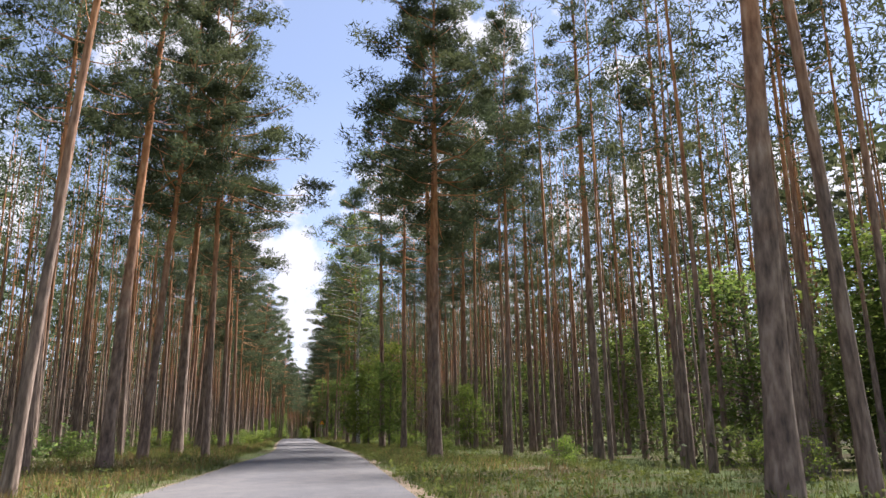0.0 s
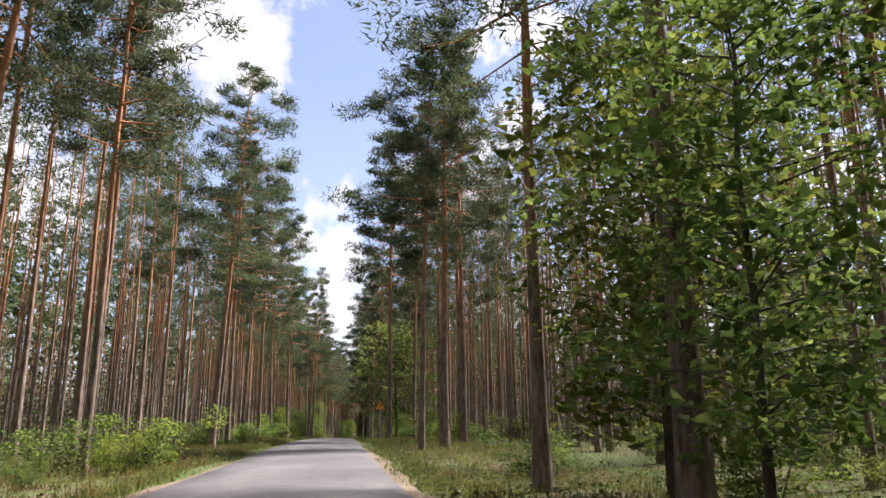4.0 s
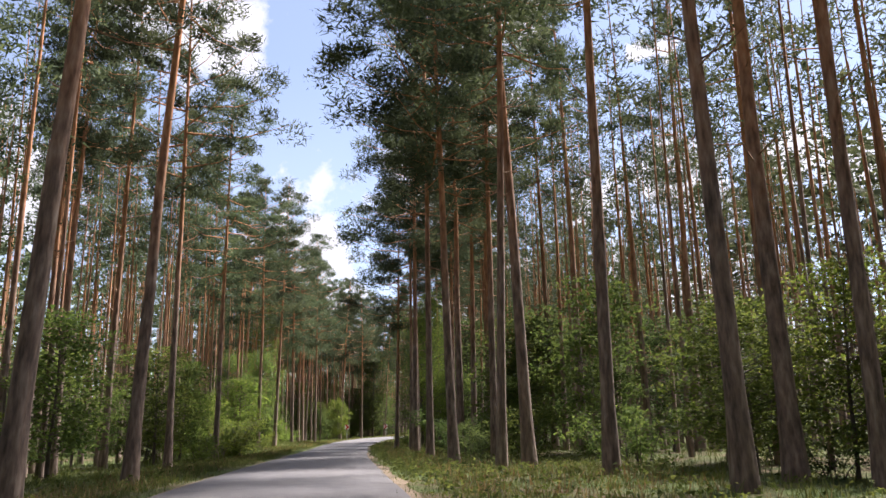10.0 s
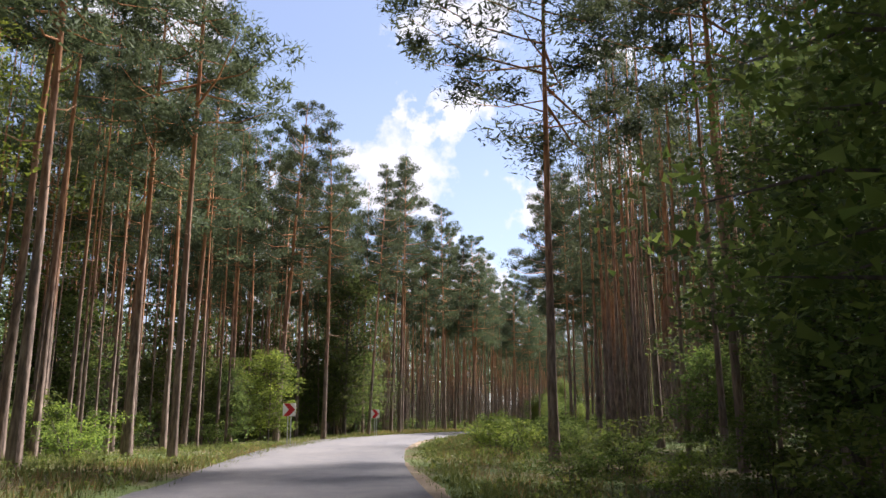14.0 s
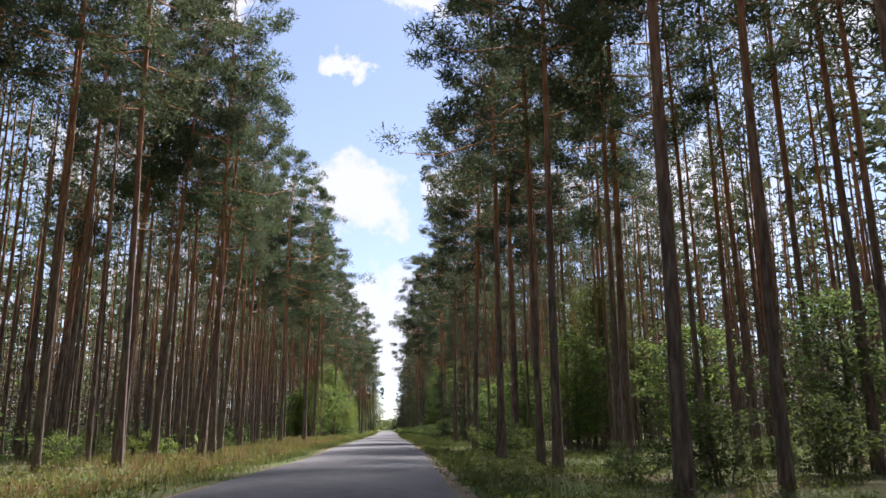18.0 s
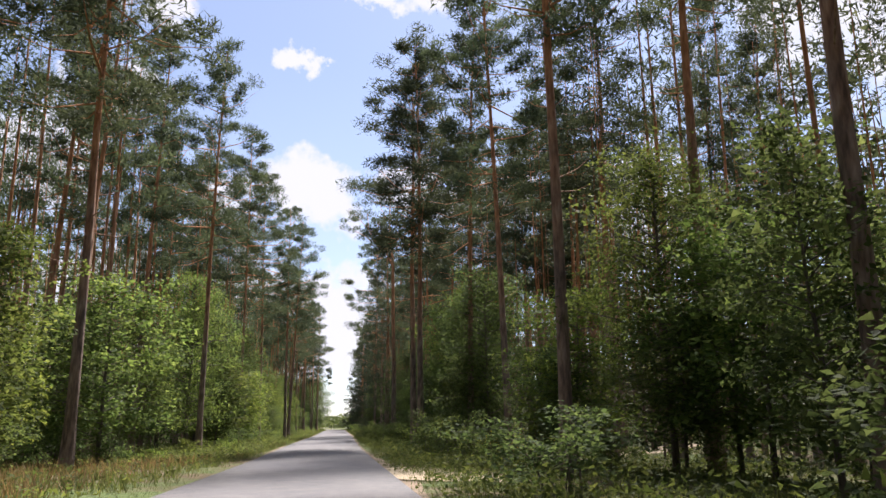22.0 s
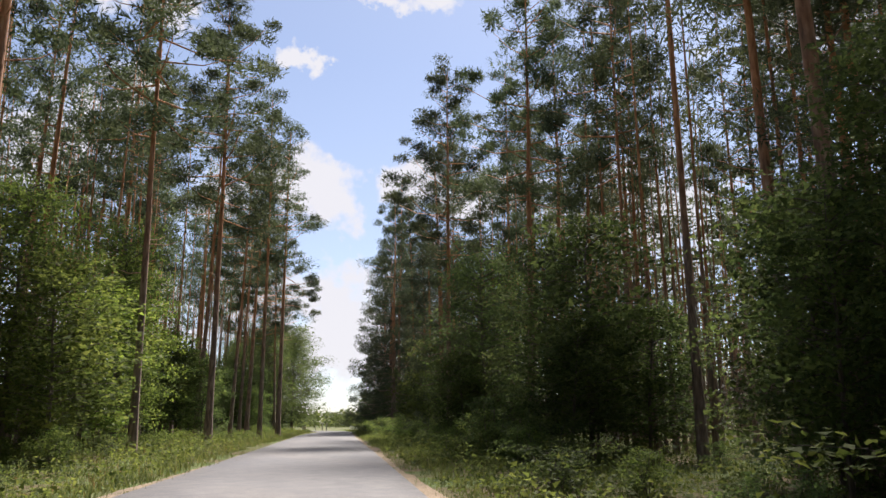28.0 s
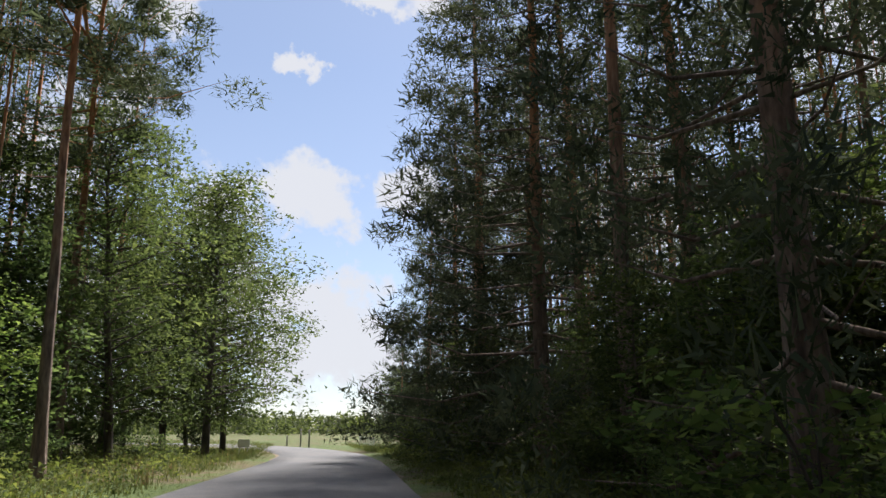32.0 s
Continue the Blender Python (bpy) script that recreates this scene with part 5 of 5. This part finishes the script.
# ---------------------------------------------------------------- the sandy track and the road's end
def sandy_track():
    """A track that leaves the road to the right between the trees."""
    line = np.array([(414.5, 1.25), (419.0, 3.1), (423.5, 6.2), (429.0, 11.0), (436.0, 17.0), (444.0, 23.0)])
    q = np.linspace(0, 5, 36)
    s, u = np.interp(q, range(6), line[:, 0]), np.interp(q, range(6), line[:, 1])
    x, y = place(s, u)
    d = np.gradient(np.column_stack([x, y]), axis=0)
    d /= np.linalg.norm(d, axis=1)[:, None]
    r = np.random.default_rng(8)
    wide = np.interp(q, (0, 1, 2, 5), (3.2, 2.2, 1.5, 1.2)) + r.normal(0, 0.06, 36)
    cols = []
    for f, dz in ((-1, -0.06), (-0.8, 0.03), (-0.45, 0.015), (0, 0.05), (0.45, 0.015), (0.8, 0.03), (1, -0.06)):
        px, py = x + d[:, 1] * wide * f, y - d[:, 0] * wide * f
        cols.append(np.column_stack([px, py, ground_z(px, py) + dz]))
    v = np.stack(cols, 1).reshape(-1, 3)
    i = (np.arange(35)[:, None] * 7 + np.arange(6)[None]).ravel()
    me = tri_mesh("sandy_track", v, np.concatenate([np.stack([i, i + 1, i + 8], -1), np.stack([i, i + 8, i + 7], -1)]), [SAND])
    me.shade_smooth()
    tagged(new("sandy_track", me), "pale sandy forest track joining the asphalt road", "track", "", "structure")


def slab(name, boxes, mat, parent, label="", bevel=0.006):
    """One mesh of boxes with softened edges, under a thing."""
    bm = bmesh.new()
    for lo, hi in boxes:
        box_bm(bm, lo, hi)
    bmesh.ops.bevel(bm, geom=list(bm.edges), offset=bevel, segments=1, affect="EDGES")
    me = bpy.data.meshes.new(name)
    bm.to_mesh(me)
    bm.free()
    me.materials.append(mat)
    return part(name, me, parent, label)


def marker_post(x, y, h):
    e = thing("marker_post", x, y, float(ground_z(x, y)[0]), "weathered pale wooden post beside the bend", "post", "posts at the bend")
    v, t = tube([(0, 0, -0.3), (0.01, 0, h * 0.5), (0.015, 0.01, h - 0.03), (0.015, 0.01, h)], [0.07, 0.066, 0.062, 0.03], 9)
    part("shaft", tri_mesh("post_shaft", v, t, [PALE_WOOD]), e)


def fence(x, y, turn):
    e = thing("picket_fence", x, y, float(ground_z(x, y)[0]), "short white picket fence beside the road", "fence")
    e.rotation_euler = (0, 0, turn)
    for k in range(8):
        slab("picket", [((k * 0.14 - 0.52, -0.012, 0.06), (k * 0.14 - 0.44, 0.012, 0.80))], SIGN_WHITE, e)
    for z in (0.22, 0.60):
        slab("rail", [((-0.60, 0.0125, z), (0.60, 0.04, z + 0.07))], SIGN_WHITE, e)
    for k in (-0.55, 0.55):
        slab("post", [((k - 0.04, 0.0405, -0.2), (k + 0.04, 0.12, 0.86))], SIGN_WHITE, e)


def roadside_board(s, u):
    e = thing("roadside_board", 0, 0, 0, "small blank white board on two low posts", "sign")
    face_road(e, s, u)
    poly_plate("board", rounded(((-0.30, 0.35), (0.30, 0.35), (0.30, 0.75), (-0.30, 0.75)), 0.03), 0.0, 0.015, SIGN_WHITE, e)
    post(e, 0.7, -0.2, 0.04, 0.022)
    post(e, 0.7, 0.2, 0.04, 0.022)


def house(x, y, turn):
    """A low house with a red tiled roof behind the trees."""
    e = thing("house", x, y, float(ground_z(x, y)[0]) - 0.1, "low cream-walled house with a red tiled roof", "house")
    e.rotation_euler = (0, 0, turn)
    w, d, h, top = 5.0, 3.8, 2.7, 5.2
    slab("wall", [((-w, -d, 0), (w, -d + 0.3, h)), ((-w, d - 0.3, 0), (w, d, h)), ((-w, -d + 0.3, 0), (-w + 0.3, d - 0.3, h)), ((w - 0.3, -d + 0.3, 0), (w, d - 0.3, h))], HOUSE_WALL, e, "cream rendered walls")
    for k in (-1, 1):
        poly = ((-d, h), (d, h), (0, top - 0.15))
        bm = bmesh.new()
        a = [bm.verts.new((k * (w - 0.02), p, z)) for p, z in poly]
        c = [bm.verts.new((k * (w - 0.25), p, z)) for p, z in poly]
        bm.faces.new(a)
        bm.faces.new(c[::-1])
        for i in range(3):
            bm.faces.new((a[i - 1], a[i], c[i], c[i - 1]))
        bmesh.ops.recalc_face_normals(bm, faces=bm.faces)
        me = bpy.data.meshes.new("gable")
        bm.to_mesh(me)
        bm.free()
        me.materials.append(HOUSE_WALL)
        part("gable", me, e)
    n = 14
    for k in (-1, 1):
        roof_mesh = Pieces()
        for i in range(n):
            f0, f1 = i / n, (i + 1.15) / n
            y0, y1 = k * (d + 0.5) * (1 - f0), k * (d + 0.5) * (1 - min(1, f1))
            z0, z1 = h - 0.25 + (top - h + 0.25) * f0, h - 0.25 + (top - h + 0.25) * min(1, f1)
            v = [(-w - 0.4, y0, z0 + 0.09), (w + 0.4, y0, z0 + 0.09), (w + 0.4, y1, z1 + 0.05), (-w - 0.4, y1, z1 + 0.05), (-w - 0.4, y0, z0), (w + 0.4, y0, z0)]
            roof_mesh.add(np.array(v), np.array([(0, 1, 2), (0, 2, 3), (4, 5, 1), (4, 1, 0)]), 0)
        part("roof", roof_mesh.mesh("roof_slope", [ROOF_TILE]), e, "red tiled roof slope")
    slab("ridge", [((-w - 0.4, -0.12, top + 0.02), (w + 0.4, 0.12, top + 0.14))], ROOF_TILE, e)
    slab("chimney", [((1.2, -0.3, top - 0.5), (1.8, 0.3, top + 0.9))], ROOF_TILE, e, "brick chimney")
    for k in (-3.0, -0.2, 2.6):
        win = slab("window", [((k - 0.5, -d - 0.03, 0.95), (k + 0.5, -d - 0.003, 2.15))], SIGN_WHITE, e, "white-framed window")
        slab("pane", [((k - 0.42, -d - 0.04, 1.03), (k - 0.03, -d - 0.032, 2.07))], WINDOW_GLASS, win)
        slab("pane", [((k + 0.03, -d - 0.04, 1.03), (k + 0.42, -d - 0.032, 2.07))], WINDOW_GLASS, win)


PALE_WOOD = plain_bark("weathered_wood", (0.22, 0.20, 0.17), (0.42, 0.39, 0.34))
HOUSE_WALL = paint("cream_render", (0.58, 0.52, 0.40), 0.9, 0, 0.15)
ROOF_TILE = paint("red_roof_tile", (0.34, 0.085, 0.05), 0.8, 0, 0.4)
WINDOW_GLASS = paint("dark_window_glass", (0.03, 0.035, 0.04), 0.08, 0, 0.1)
sandy_track()
for x, y, h in ((63.1, 612.4, 0.85), (63.4, 609.8, 1.35), (62.9, 606.2, 1.3)):
    marker_post(x, y, h)
fence(68.3, 608.4, radians(-14))
roadside_board(612.5, -4.9)
house(95.0, 648.0, radians(-18))


def wildflowers():
    """Yellow flower heads on tall stalks in the weeds of the verge."""
    r = np.random.default_rng(17)
    n = 90
    s, u = r.normal(430.5, 3.0, n), r.normal(8.2, 1.1, n)
    x, y = place(s, u)
    z = ground_z(x, y)
    h = r.uniform(0.5, 1.1, n)
    p = Pieces()
    for i in range(n):
        v, t = tube([(x[i], y[i], z[i] - 0.05), (x[i] + r.normal(0, 0.06), y[i] + r.normal(0, 0.06), z[i] + h[i])], [0.006, 0.004], 3)
        p.add(v, t, 0)
    c = np.repeat(np.column_stack([x, y, z + h]), 9, 0) + r.normal(0, 0.07, (n * 9, 3))
    v, t = leaves(r, c, 0.05)
    p.add(v, t, 1)
    tagged(new("goldenrod", p.mesh("goldenrod", [GRASS, FLOWER_YELLOW])), "tall yellow-flowering weeds on the verge", "flowers", "", "stuff")


FLOWER_YELLOW = leaf_material("yellow_flowers", ((0.40, 0.28, 0.02), (0.55, 0.40, 0.03), (0.65, 0.50, 0.06)), 0.3)
wildflowers()
